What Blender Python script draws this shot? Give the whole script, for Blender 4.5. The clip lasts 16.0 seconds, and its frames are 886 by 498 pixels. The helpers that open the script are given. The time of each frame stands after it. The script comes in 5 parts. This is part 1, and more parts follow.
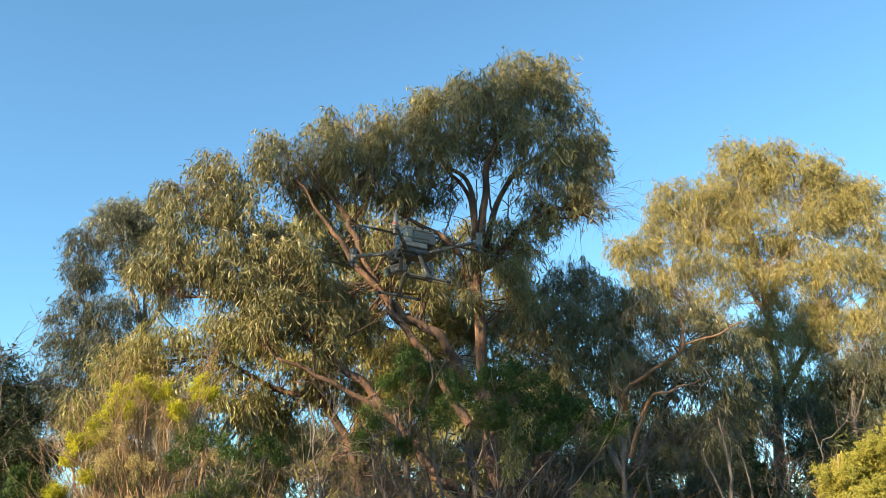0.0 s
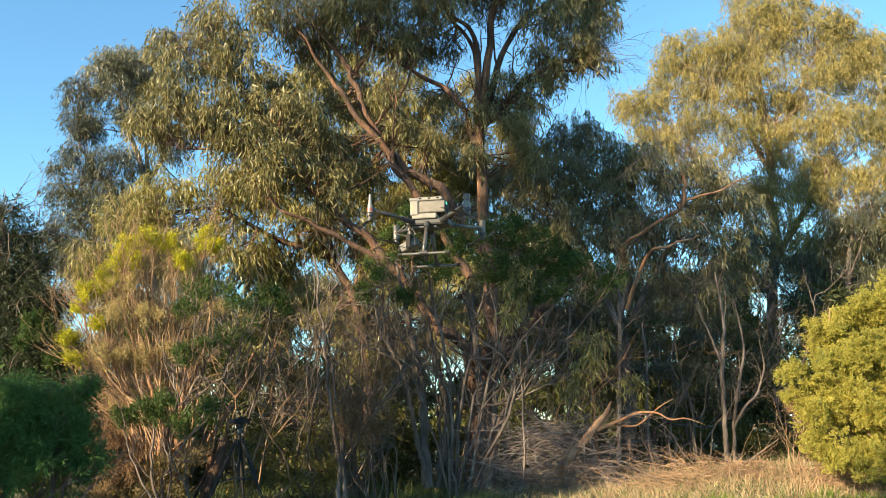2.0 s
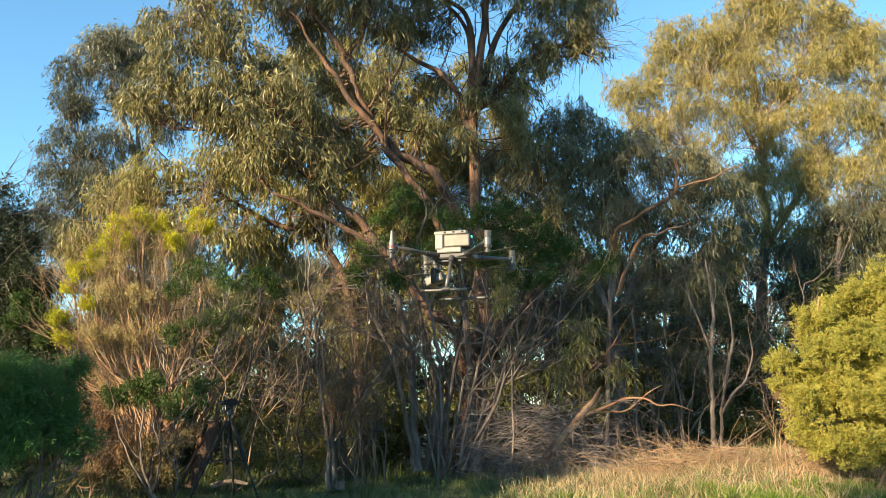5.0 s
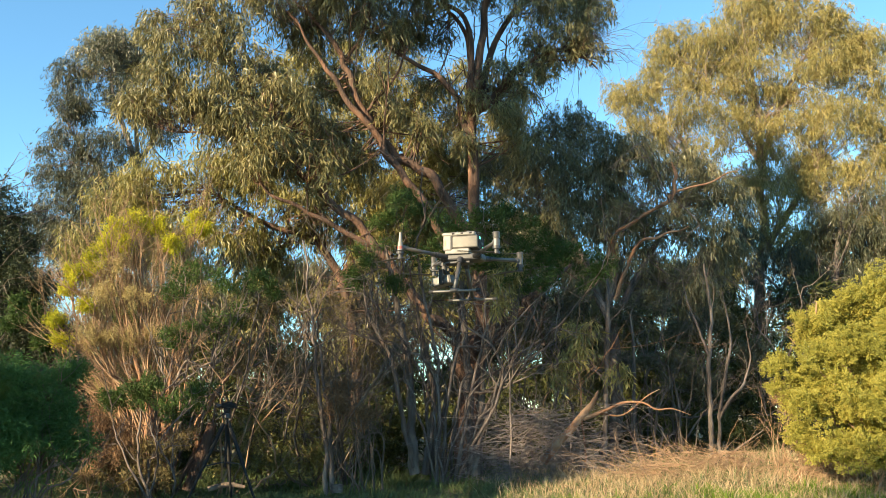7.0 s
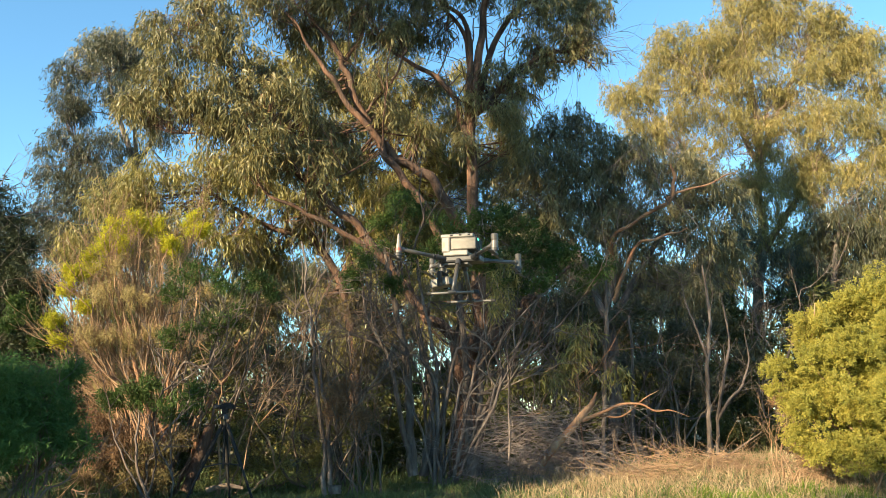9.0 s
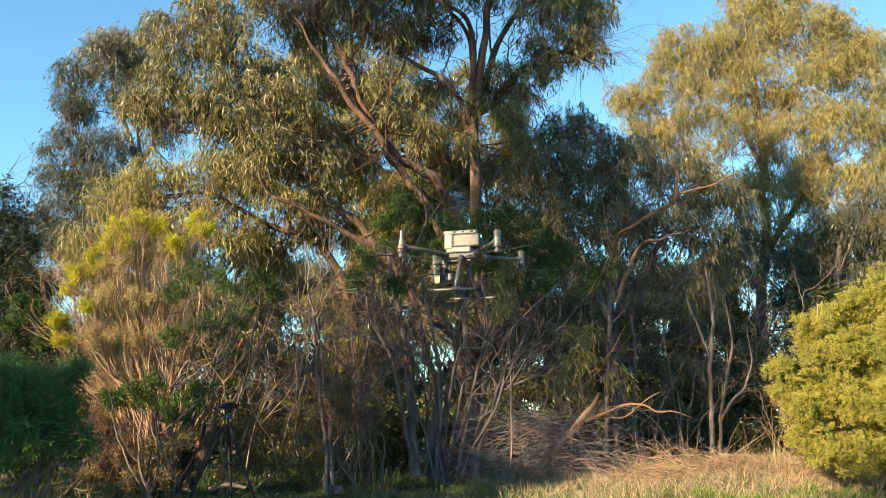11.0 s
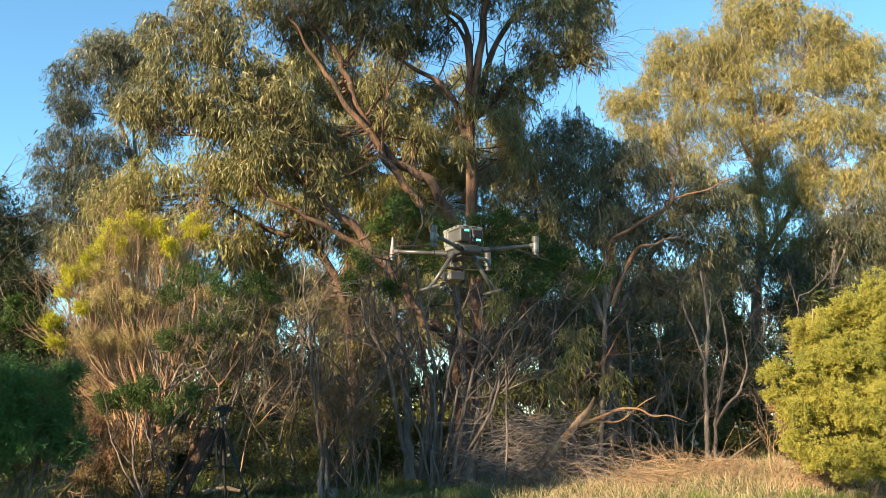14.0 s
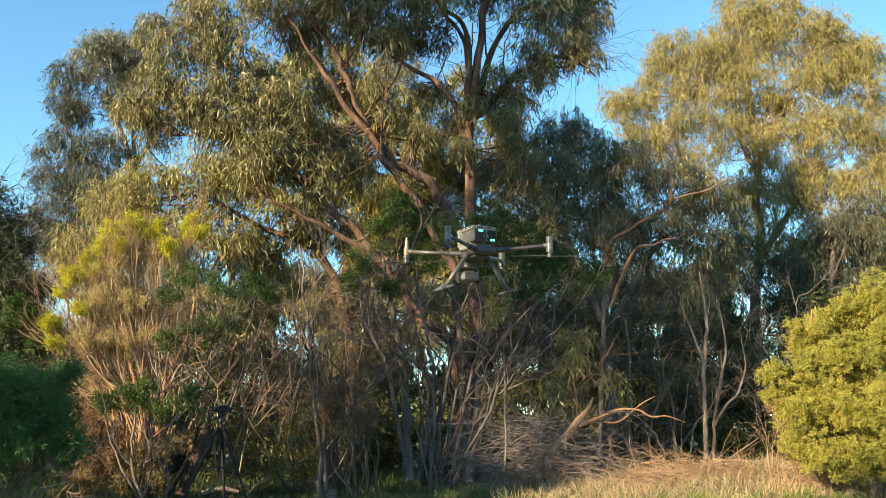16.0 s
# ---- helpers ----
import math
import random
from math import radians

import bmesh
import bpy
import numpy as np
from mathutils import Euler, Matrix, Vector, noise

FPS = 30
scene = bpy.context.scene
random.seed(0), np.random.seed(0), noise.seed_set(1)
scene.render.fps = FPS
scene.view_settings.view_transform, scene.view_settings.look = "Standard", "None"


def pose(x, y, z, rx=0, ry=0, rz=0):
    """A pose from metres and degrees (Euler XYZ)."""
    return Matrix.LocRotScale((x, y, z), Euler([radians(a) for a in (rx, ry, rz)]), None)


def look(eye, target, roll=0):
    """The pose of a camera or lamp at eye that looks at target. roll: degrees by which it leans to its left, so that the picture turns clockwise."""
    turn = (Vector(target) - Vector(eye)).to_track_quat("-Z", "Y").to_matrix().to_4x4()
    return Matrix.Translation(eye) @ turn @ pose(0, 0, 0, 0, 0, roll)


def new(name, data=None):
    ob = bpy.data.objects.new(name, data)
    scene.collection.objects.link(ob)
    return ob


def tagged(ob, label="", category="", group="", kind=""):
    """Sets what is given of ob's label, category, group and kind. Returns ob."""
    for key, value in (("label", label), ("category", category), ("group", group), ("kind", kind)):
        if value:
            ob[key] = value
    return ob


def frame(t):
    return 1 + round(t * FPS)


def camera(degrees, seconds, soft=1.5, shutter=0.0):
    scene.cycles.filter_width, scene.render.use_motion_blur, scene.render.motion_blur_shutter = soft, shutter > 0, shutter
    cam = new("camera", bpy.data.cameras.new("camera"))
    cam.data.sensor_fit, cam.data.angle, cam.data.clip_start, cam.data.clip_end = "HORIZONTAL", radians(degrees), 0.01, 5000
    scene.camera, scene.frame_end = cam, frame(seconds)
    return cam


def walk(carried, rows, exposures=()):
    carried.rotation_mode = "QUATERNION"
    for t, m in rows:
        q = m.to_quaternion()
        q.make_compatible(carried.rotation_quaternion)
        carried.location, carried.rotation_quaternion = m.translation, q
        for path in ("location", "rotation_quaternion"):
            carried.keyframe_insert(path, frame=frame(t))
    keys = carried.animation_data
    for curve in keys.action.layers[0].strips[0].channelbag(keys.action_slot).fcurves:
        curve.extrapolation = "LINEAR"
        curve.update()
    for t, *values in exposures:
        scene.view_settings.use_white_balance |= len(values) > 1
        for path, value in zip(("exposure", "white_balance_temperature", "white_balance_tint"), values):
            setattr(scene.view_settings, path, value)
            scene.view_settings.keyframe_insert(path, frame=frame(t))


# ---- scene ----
cam = camera(53.7, 16.0, soft=0.65, shutter=0.1)
walk(cam, [(t, pose(0, 0, 1.6, rx, ry, rz)) for t, rx, ry, rz in [
    (0.0, 110.804, 1.593, 0.893),
    (0.5, 110.802, 1.552, 0.985),
    (1.0, 110.535, 1.467, 1.207),
    (1.5, 106.721, 1.378, 1.189),
    (1.7, 104.112, 1.326, 1.092),
    (2.0, 101.258, 1.074, 0.898),
    (2.5, 99.811, 0.932, 0.735),
    (3.0, 99.644, 0.792, 0.602),
    (3.5, 100.004, 0.612, 0.474),
    (4.0, 100.174, 0.579, 0.39),
    (6.5, 100.325, 0.383, 0.064),
    (7.0, 100.437, 0.35, 0.088),
    (7.5, 100.491, 0.271, 0.102),
    (8.0, 100.493, 0.273, 0.064),
    (8.5, 100.52, 0.275, 0.042),
    (9.0, 100.523, 0.288, -0.012),
    (11.5, 100.544, 0.066, 0.161),
    (12.0, 100.586, 0.01, 0.052),
    (12.5, 100.669, 0.0, 0.0),
    (13.0, 100.756, -0.061, -0.037),
    (13.5, 100.782, -0.006, -0.071),
    (14.0, 100.758, -0.07, -0.164),
    (14.5, 100.761, -0.063, -0.205),
    (15.0, 100.785, -0.082, -0.231),
    (15.5, 100.799, -0.094, -0.245),
    (16.0, 100.796, -0.08, -0.238),
]])

# ---- world and sun ----
SUN = Vector((-0.68, -0.64, 0.36)).normalized()
world = bpy.data.worlds.new("sky")
scene.world = world
world.use_nodes = True
wn = world.node_tree.nodes
sky = wn.new("ShaderNodeTexSky")
sky.sky_type = 'NISHITA'
sky.sun_disc = False
sky.sun_elevation = math.asin(SUN.z)
sky.sun_rotation = math.atan2(SUN.x, SUN.y)
sky.air_density, sky.dust_density, sky.ozone_density = 1.0, 0.1, 1.3
wn["Background"].inputs[1].default_value = 0.080
tint = wn.new("ShaderNodeMix")
tint.data_type, tint.blend_type = 'RGBA', 'MULTIPLY'
tint.inputs[0].default_value = 1.0
tint.inputs[7].default_value = (0.66, 1.0, 1.08, 1)
world.node_tree.links.new(sky.outputs[0], tint.inputs[6])
world.node_tree.links.new(tint.outputs[2], wn["Background"].inputs[0])
lamp = bpy.data.lights.new("sun", 'SUN')
lamp.energy, lamp.angle, lamp.color = 5.0, radians(0.6), (1.0, 0.78, 0.47)
sun = new("sun", lamp)
sun.matrix_basis = look((-30, -10, 20), Vector((-30, -10, 20)) - SUN)
scene.view_settings.exposure = 1.8

# ---- materials ----
def mat(name, rough=0.7, metal=0.0, spec=0.5):
    m = bpy.data.materials.new(name)
    m.use_nodes = True
    b = m.node_tree.nodes["Principled BSDF"]
    b.inputs["Roughness"].default_value = rough
    b.inputs["Metallic"].default_value = metal
    b.inputs["Specular IOR Level"].default_value = spec
    return m, m.node_tree.nodes, m.node_tree.links, b


def ramp(nodes, stops):
    r = nodes.new("ShaderNodeValToRGB")
    e = r.color_ramp.elements
    while len(e) < len(stops):
        e.new(0.5)
    for el, (p, c) in zip(e, stops):
        el.position, el.color = p, (*c, 1)
    return r


def tex(nodes, links, scale, detail=4.0, stretch=(1, 1, 1)):
    co = nodes.new("ShaderNodeTexCoord")
    mp = nodes.new("ShaderNodeMapping")
    mp.inputs["Scale"].default_value = stretch
    n = nodes.new("ShaderNodeTexNoise")
    n.inputs["Scale"].default_value, n.inputs["Detail"].default_value = scale, detail
    links.new(co.outputs["Object"], mp.inputs[0])
    links.new(mp.outputs[0], n.inputs["Vector"])
    return n


def leaf_mat(name, stops, rough=0.5, trans=0.35, spec=0.4, patch=0.6):
    """Leaf: a colour for each leaf, drifting from spray to spray, some light passing through."""
    m, n, l, b = mat(name, rough, 0, spec)
    g = n.new("ShaderNodeNewGeometry")
    big = tex(n, l, 1.1, 2.0)
    mix = n.new("ShaderNodeMix")
    mix.inputs[0].default_value = patch
    l.new(g.outputs["Random Per Island"], mix.inputs[2])
    l.new(big.outputs[0], mix.inputs[3])
    r = ramp(n, stops)
    l.new(mix.outputs[0], r.inputs[0])
    l.new(r.outputs[0], b.inputs["Base Color"])
    tr = n.new("ShaderNodeBsdfTranslucent")
    l.new(r.outputs[0], tr.inputs[0])
    ms = n.new("ShaderNodeMixShader")
    ms.inputs[0].default_value = trans
    l.new(b.outputs[0], ms.inputs[1])
    l.new(tr.outputs[0], ms.inputs[2])
    l.new(ms.outputs[0], n["Material Output"].inputs[0])
    return m


def bark_mat(name, stops, scale=3.0, bump=1.0):
    m, n, l, b = mat(name, 0.85)
    a = tex(n, l, scale, 6.0, (1, 1, 0.25))
    r = ramp(n, stops)
    l.new(a.outputs[0], r.inputs[0])
    l.new(r.outputs[0], b.inputs["Base Color"])
    f = tex(n, l, scale * 9, 4.0, (1, 1, 0.15))
    bp = n.new("ShaderNodeBump")
    bp.inputs["Strength"].default_value, bp.inputs["Distance"].default_value = bump, 0.03
    l.new(f.outputs[0], bp.inputs["Height"])
    l.new(bp.outputs[0], b.inputs["Normal"])
    return m


GUM = leaf_mat("gum_leaf", [(0.2, (0.083, 0.085, 0.040)), (0.5, (0.161, 0.150, 0.064)), (0.75, (0.267, 0.225, 0.090)), (0.95, (0.377, 0.276, 0.118))], 0.44, 0.32, 0.45)
# gum leaf brightened towards gold, with sunlight in the colour
GUM_GOLD = leaf_mat("gold_lit_gum_leaf", [(0.2, (0.103, 0.106, 0.037)), (0.5, (0.209, 0.193, 0.059)), (0.75, (0.333, 0.286, 0.093)), (0.95, (0.445, 0.306, 0.120))], 0.4, 0.35, 0.5)
# gum leaf made paler and more golden to carry the sunlight
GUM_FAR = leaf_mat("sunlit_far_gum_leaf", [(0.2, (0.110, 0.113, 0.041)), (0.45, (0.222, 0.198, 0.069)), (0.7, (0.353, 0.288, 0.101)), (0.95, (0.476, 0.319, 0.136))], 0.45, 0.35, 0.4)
# gum leaf darkened, so that the colour carries the shade
GUM_SHADED = leaf_mat("shaded_gum_leaf", [(0.2, (0.036, 0.044, 0.029)), (0.55, (0.070, 0.077, 0.044)), (0.9, (0.131, 0.121, 0.062))], 0.38, 0.3, 0.5)
# grey-green step between gum leaf and its shaded copy, for partial shade
GUM_MID = leaf_mat("half_shaded_gum_leaf", [(0.2, (0.078, 0.080, 0.045)), (0.55, (0.146, 0.139, 0.068)), (0.9, (0.252, 0.204, 0.088))], 0.36, 0.3, 0.5)
HEATH = leaf_mat("needle_leaf", [(0.25, (0.026, 0.054, 0.012)), (0.6, (0.050, 0.091, 0.018)), (0.9, (0.092, 0.117, 0.030))], 0.6, 0.3, 0.3)
YELLOW = leaf_mat("yellow_green_leaf", [(0.2, (0.216, 0.253, 0.024)), (0.5, (0.422, 0.420, 0.028)), (0.9, (0.646, 0.562, 0.041))], 0.6, 0.45, 0.3)
LIME = leaf_mat("lime_leaf", [(0.2, (0.158, 0.172, 0.045)), (0.5, (0.317, 0.305, 0.062)), (0.8, (0.456, 0.385, 0.090)), (0.97, (0.509, 0.296, 0.175))], 0.6, 0.45, 0.3)
WATTLE = leaf_mat("wattle_leaf", [(0.2, (0.040, 0.097, 0.028)), (0.6, (0.074, 0.161, 0.042)), (0.95, (0.118, 0.208, 0.057))], 0.6, 0.3, 0.3)
# understorey leaf colour with the shade already mixed in
SHADE = leaf_mat("shade_dark_leaf", [(0.2, (0.033, 0.045, 0.013)), (0.6, (0.077, 0.085, 0.020)), (0.95, (0.154, 0.135, 0.035))], 0.5, 0.3, 0.4)
# near-black green: full shade is part of this leaf colour
DEEP = leaf_mat("full_shade_leaf", [(0.2, (0.014, 0.022, 0.010)), (0.6, (0.030, 0.042, 0.016)), (0.95, (0.06, 0.075, 0.025))], 0.5, 0.25, 0.4)
OLIVE = leaf_mat("olive_dull_leaf", [(0.2, (0.089, 0.076, 0.034)), (0.6, (0.178, 0.142, 0.062)), (0.95, (0.297, 0.208, 0.095))], 0.7, 0.3, 0.3)
TAWNY = leaf_mat("tawny_leaf", [(0.2, (0.236, 0.186, 0.078)), (0.6, (0.400, 0.323, 0.144)), (0.95, (0.541, 0.448, 0.222))], 0.7, 0.3, 0.3)
DRYLEAF = leaf_mat("dry_leaf", [(0.2, (0.12, 0.07, 0.04)), (0.6, (0.22, 0.14, 0.08)), (0.95, (0.33, 0.22, 0.12))], 0.8, 0.2, 0.2)
STRAW = leaf_mat("dry_grass", [(0.2, (0.237, 0.171, 0.100)), (0.55, (0.395, 0.300, 0.185)), (0.95, (0.543, 0.450, 0.312))], 0.8, 0.25, 0.2)
GRASS = leaf_mat("green_grass", [(0.2, (0.06, 0.11, 0.015)), (0.6, (0.12, 0.20, 0.02)), (0.95, (0.22, 0.27, 0.04))], 0.6, 0.45, 0.3)
DULLGRASS = leaf_mat("dull_grass", [(0.2, (0.057, 0.088, 0.032)), (0.6, (0.107, 0.144, 0.054)), (0.95, (0.197, 0.206, 0.099))], 0.7, 0.3, 0.3)
BARK = bark_mat("gum_bark", [(0.32, (0.039, 0.024, 0.018)), (0.48, (0.079, 0.046, 0.033)), (0.62, (0.144, 0.075, 0.047)), (0.76, (0.236, 0.136, 0.091))], 4.0)
BARK_GREY = bark_mat("grey_bark", [(0.3, (0.049, 0.037, 0.032)), (0.52, (0.115, 0.092, 0.081)), (0.72, (0.213, 0.176, 0.157))], 5.0)
BARK_PALE = bark_mat("pale_bark", [(0.3, (0.132, 0.096, 0.072)), (0.55, (0.252, 0.186, 0.138)), (0.75, (0.348, 0.282, 0.222))])
BARK_RED = bark_mat("red_bark", [(0.3, (0.112, 0.054, 0.031)), (0.55, (0.233, 0.123, 0.068)), (0.75, (0.306, 0.216, 0.139))])
TWIG = bark_mat("dead_twig", [(0.3, (0.060, 0.046, 0.035)), (0.6, (0.116, 0.091, 0.074)), (0.8, (0.165, 0.140, 0.119))], 6.0, 0.2)
TWIG_GREY = bark_mat("weathered_twig", [(0.3, (0.099, 0.081, 0.074)), (0.6, (0.186, 0.155, 0.149)), (0.8, (0.260, 0.229, 0.217))], 6.0, 0.2)
TWIG_TAN = bark_mat("tan_twig", [(0.3, (0.167, 0.099, 0.059)), (0.6, (0.300, 0.194, 0.118)), (0.8, (0.417, 0.297, 0.201))], 6.0, 0.2)

# ---- building helpers ----
def unit(v):
    return v / np.maximum(np.linalg.norm(v, axis=-1, keepdims=True), 1e-9)


class Geo:
    """Collects tubes and leaves, and makes one mesh of them."""
    def __init__(self):
        self.v, self.q, self.t, self.n = [], [], [], 0

    def add(self, v, q=None, t=None):
        v = np.asarray(v, float)
        if q is not None and len(q):
            self.q.append(np.asarray(q) + self.n)
        if t is not None and len(t):
            self.t.append(np.asarray(t) + self.n)
        self.v.append(v)
        self.n += len(v)

    def tube(self, pts, radii, sides=6, rough=0.0, rng=None):
        pts = np.asarray(pts, float)
        k = len(pts)
        radii = np.broadcast_to(np.asarray(radii, float), (k,))
        d = unit(np.gradient(pts, axis=0))
        ref = np.array([0.31, 0.95, 0.05]) if abs(d[0][2]) > 0.8 else np.array([0.05, 0.1, 1.0])
        a = unit(np.cross(d, ref))
        b = np.cross(d, a)
        ang = np.arange(sides) * 2 * math.pi / sides
        rr = radii[:, None] * np.ones(sides)
        if rough and rng is not None:
            rr = rr * (1 + rng.uniform(-rough, rough, rr.shape))
        ring = pts[:, None] + rr[..., None] * (np.cos(ang)[None, :, None] * a[:, None] + np.sin(ang)[None, :, None] * b[:, None])
        i = np.arange(k - 1)[:, None] * sides
        j = np.arange(sides)[None]
        jn = (j + 1) % sides
        self.add(ring.reshape(-1, 3), np.stack([i + j, i + jn, i + sides + jn, i + sides + j], -1).reshape(-1, 4))

    def leaves(self, o, d, length, width, rng, droop=0.0):
        o, d = np.asarray(o), unit(np.asarray(d))
        k = len(o)
        s = unit(np.cross(d, rng.normal(size=(k, 3))))
        nrm = np.cross(d, s)
        L = np.broadcast_to(length, (k,))[:, None]
        W = np.broadcast_to(width, (k,))[:, None]
        mid = o + d * L * 0.45 + nrm * L * rng.uniform(-0.12, 0.12, (k, 1))
        tip = o + d * L + nrm * L * rng.uniform(-0.15, 0.15, (k, 1)) - np.array([0, 0, 1.0]) * L * droop
        v = np.stack([o, mid + s * W * 0.5, tip, mid - s * W * 0.5], 1).reshape(-1, 3)
        self.add(v, np.arange(4 * k).reshape(-1, 4))

    def mesh(self, name, smooth=False):
        v = np.concatenate(self.v)
        q = np.concatenate(self.q) if self.q else np.zeros((0, 4), int)
        t = np.concatenate(self.t) if self.t else np.zeros((0, 3), int)
        me = bpy.data.meshes.new(name)
        me.vertices.add(len(v))
        me.vertices.foreach_set("co", v.astype(np.float32).ravel())
        idx = np.concatenate([q.ravel(), t.ravel()]).astype(np.int32)
        me.loops.add(len(idx))
        me.loops.foreach_set("vertex_index", idx)
        me.polygons.add(len(q) + len(t))
        start = np.concatenate([np.arange(len(q)) * 4, len(q) * 4 + np.arange(len(t)) * 3]).astype(np.int32)
        me.polygons.foreach_set("loop_start", start)
        me.polygons.foreach_set("use_smooth", np.full(len(q) + len(t), smooth))
        me.update(calc_edges=True)
        return me


def part(name, geo, material, parent=None, label="", smooth=False):
    """One mesh object from a Geo or a bmesh, under its thing."""
    if isinstance(geo, Geo):
        me = geo.mesh(name, smooth)
    else:
        me = bpy.data.meshes.new(name)
        geo.to_mesh(me)
        geo.free()
        if smooth:
            me.polygons.foreach_set("use_smooth", np.full(len(me.polygons), True))
    me.materials.append(material)
    ob = new(name, me)
    if parent is not None:
        ob.parent = parent
    if label:
        ob["label"] = label
    return ob


def thing(name, at, label, category, group="", kind=""):
    e = new(name)
    e.location = at
    bpy.context.view_layer.update()
    return tagged(e, label, category, group, kind)


def curve(ctrl, k=8):
    """A smooth line through control points (x, y, z, radius)."""
    c = np.asarray(ctrl, float)
    c = np.vstack([2 * c[0] - c[1], c, 2 * c[-1] - c[-2]])
    out = []
    for i in range(1, len(c) - 2):
        t = np.linspace(0, 1, k, endpoint=False)[:, None]
        p0, p1, p2, p3 = c[i - 1], c[i], c[i + 1], c[i + 2]
        out.append(0.5 * ((2 * p1) + (p2 - p0) * t + (2 * p0 - 5 * p1 + 4 * p2 - p3) * t ** 2 + (3 * p1 - p0 - 3 * p2 + p3) * t ** 3))
    return np.vstack(out + [c[-2][None]])


def wander(p, d, length, k, rng, wob=0.25, lift=0.0):
    """A crooked line of k steps from p along d."""
    pts = [np.asarray(p, float)]
    d = unit(np.asarray(d, float))
    for _ in range(k):
        d = unit(d + rng.normal(size=3) * wob + np.array([0, 0, lift]))
        pts.append(pts[-1] + d * length / k)
    return np.array(pts), d


def branch(geo, p, d, length, r, depth, rng, wob=0.22, lift=0.02, sides=4, kids=(2, 4), tips=None, spread=0.7):
    """A branch that forks; tips gathers where it ends."""
    k = 4 if depth > 0 else 3
    pts, e = wander(p, d, length, k, rng, wob, lift)
    geo.tube(pts, np.linspace(r, r * 0.45, k + 1), max(3, sides) if depth > 0 else 3)
    if depth == 0:
        if tips is not None:
            tips.append((pts[-1], e))
        return
    for _ in range(rng.integers(kids[0], kids[1] + 1)):
        i = rng.integers(2, k + 1)
        branch(geo, pts[i], unit(unit(pts[i] - pts[i - 1]) + rng.normal(size=3) * spread), length * rng.uniform(0.5, 0.75), r * 0.5, depth - 1, rng, wob, lift, sides - 1, kids, tips, spread)
    if tips is not None:
        tips.append((pts[-1], e))


def sprays(geo, centers, radii, per_m2, size, rng, hang=0.75, shell=0.55, bunch=10, flat=0.8):
    """Leaves in hanging strands, scattered in the outer part of round masses."""
    for c, r in zip(centers, radii):
        n = max(3, int(per_m2 * math.pi * r * r / bunch))
        u = unit(rng.normal(size=(n, 3)))
        rad = r * (shell + (1 - shell) * rng.random((n, 1))) * rng.uniform(0.7, 1.15, (n, 1))
        o = np.asarray(c) + u * rad * np.array([1, 1, flat])
        out = unit(u * np.array([0.7, 0.7, 0.2]) + rng.normal(size=(n, 3)) * 0.35 - np.array([0, 0, hang]))
        reach = size * rng.uniform(0.8, 2.2, (n, 1, 1))
        step = np.linspace(0, 1, bunch)[None, :, None]
        base = o[:, None] + out[:, None] * step * reach - np.array([0, 0, 1.0]) * step ** 2 * reach * 0.35 + rng.normal(size=(n, bunch, 3)) * size * 0.2
        d = out[:, None] * 0.4 + rng.normal(size=(n, bunch, 3)) * 0.5 - np.array([0, 0, hang])
        k = n * bunch
        L = size * rng.uniform(0.7, 1.35, k)
        geo.leaves(base.reshape(-1, 3), d.reshape(-1, 3), L, L * rng.uniform(0.12, 0.18, k), rng)


def lobes(c, r, n, rng, up=0.15, size=(0.38, 0.6)):
    """Smaller round masses over a big one, so that its outline is uneven."""
    u = unit(rng.normal(size=(n, 3)) + np.array([0, 0, up]))
    return np.asarray(c) + u * r * rng.uniform(0.45, 0.98, (n, 1)) * np.array([1.05, 0.95, 0.9]), r * rng.uniform(*size, n)


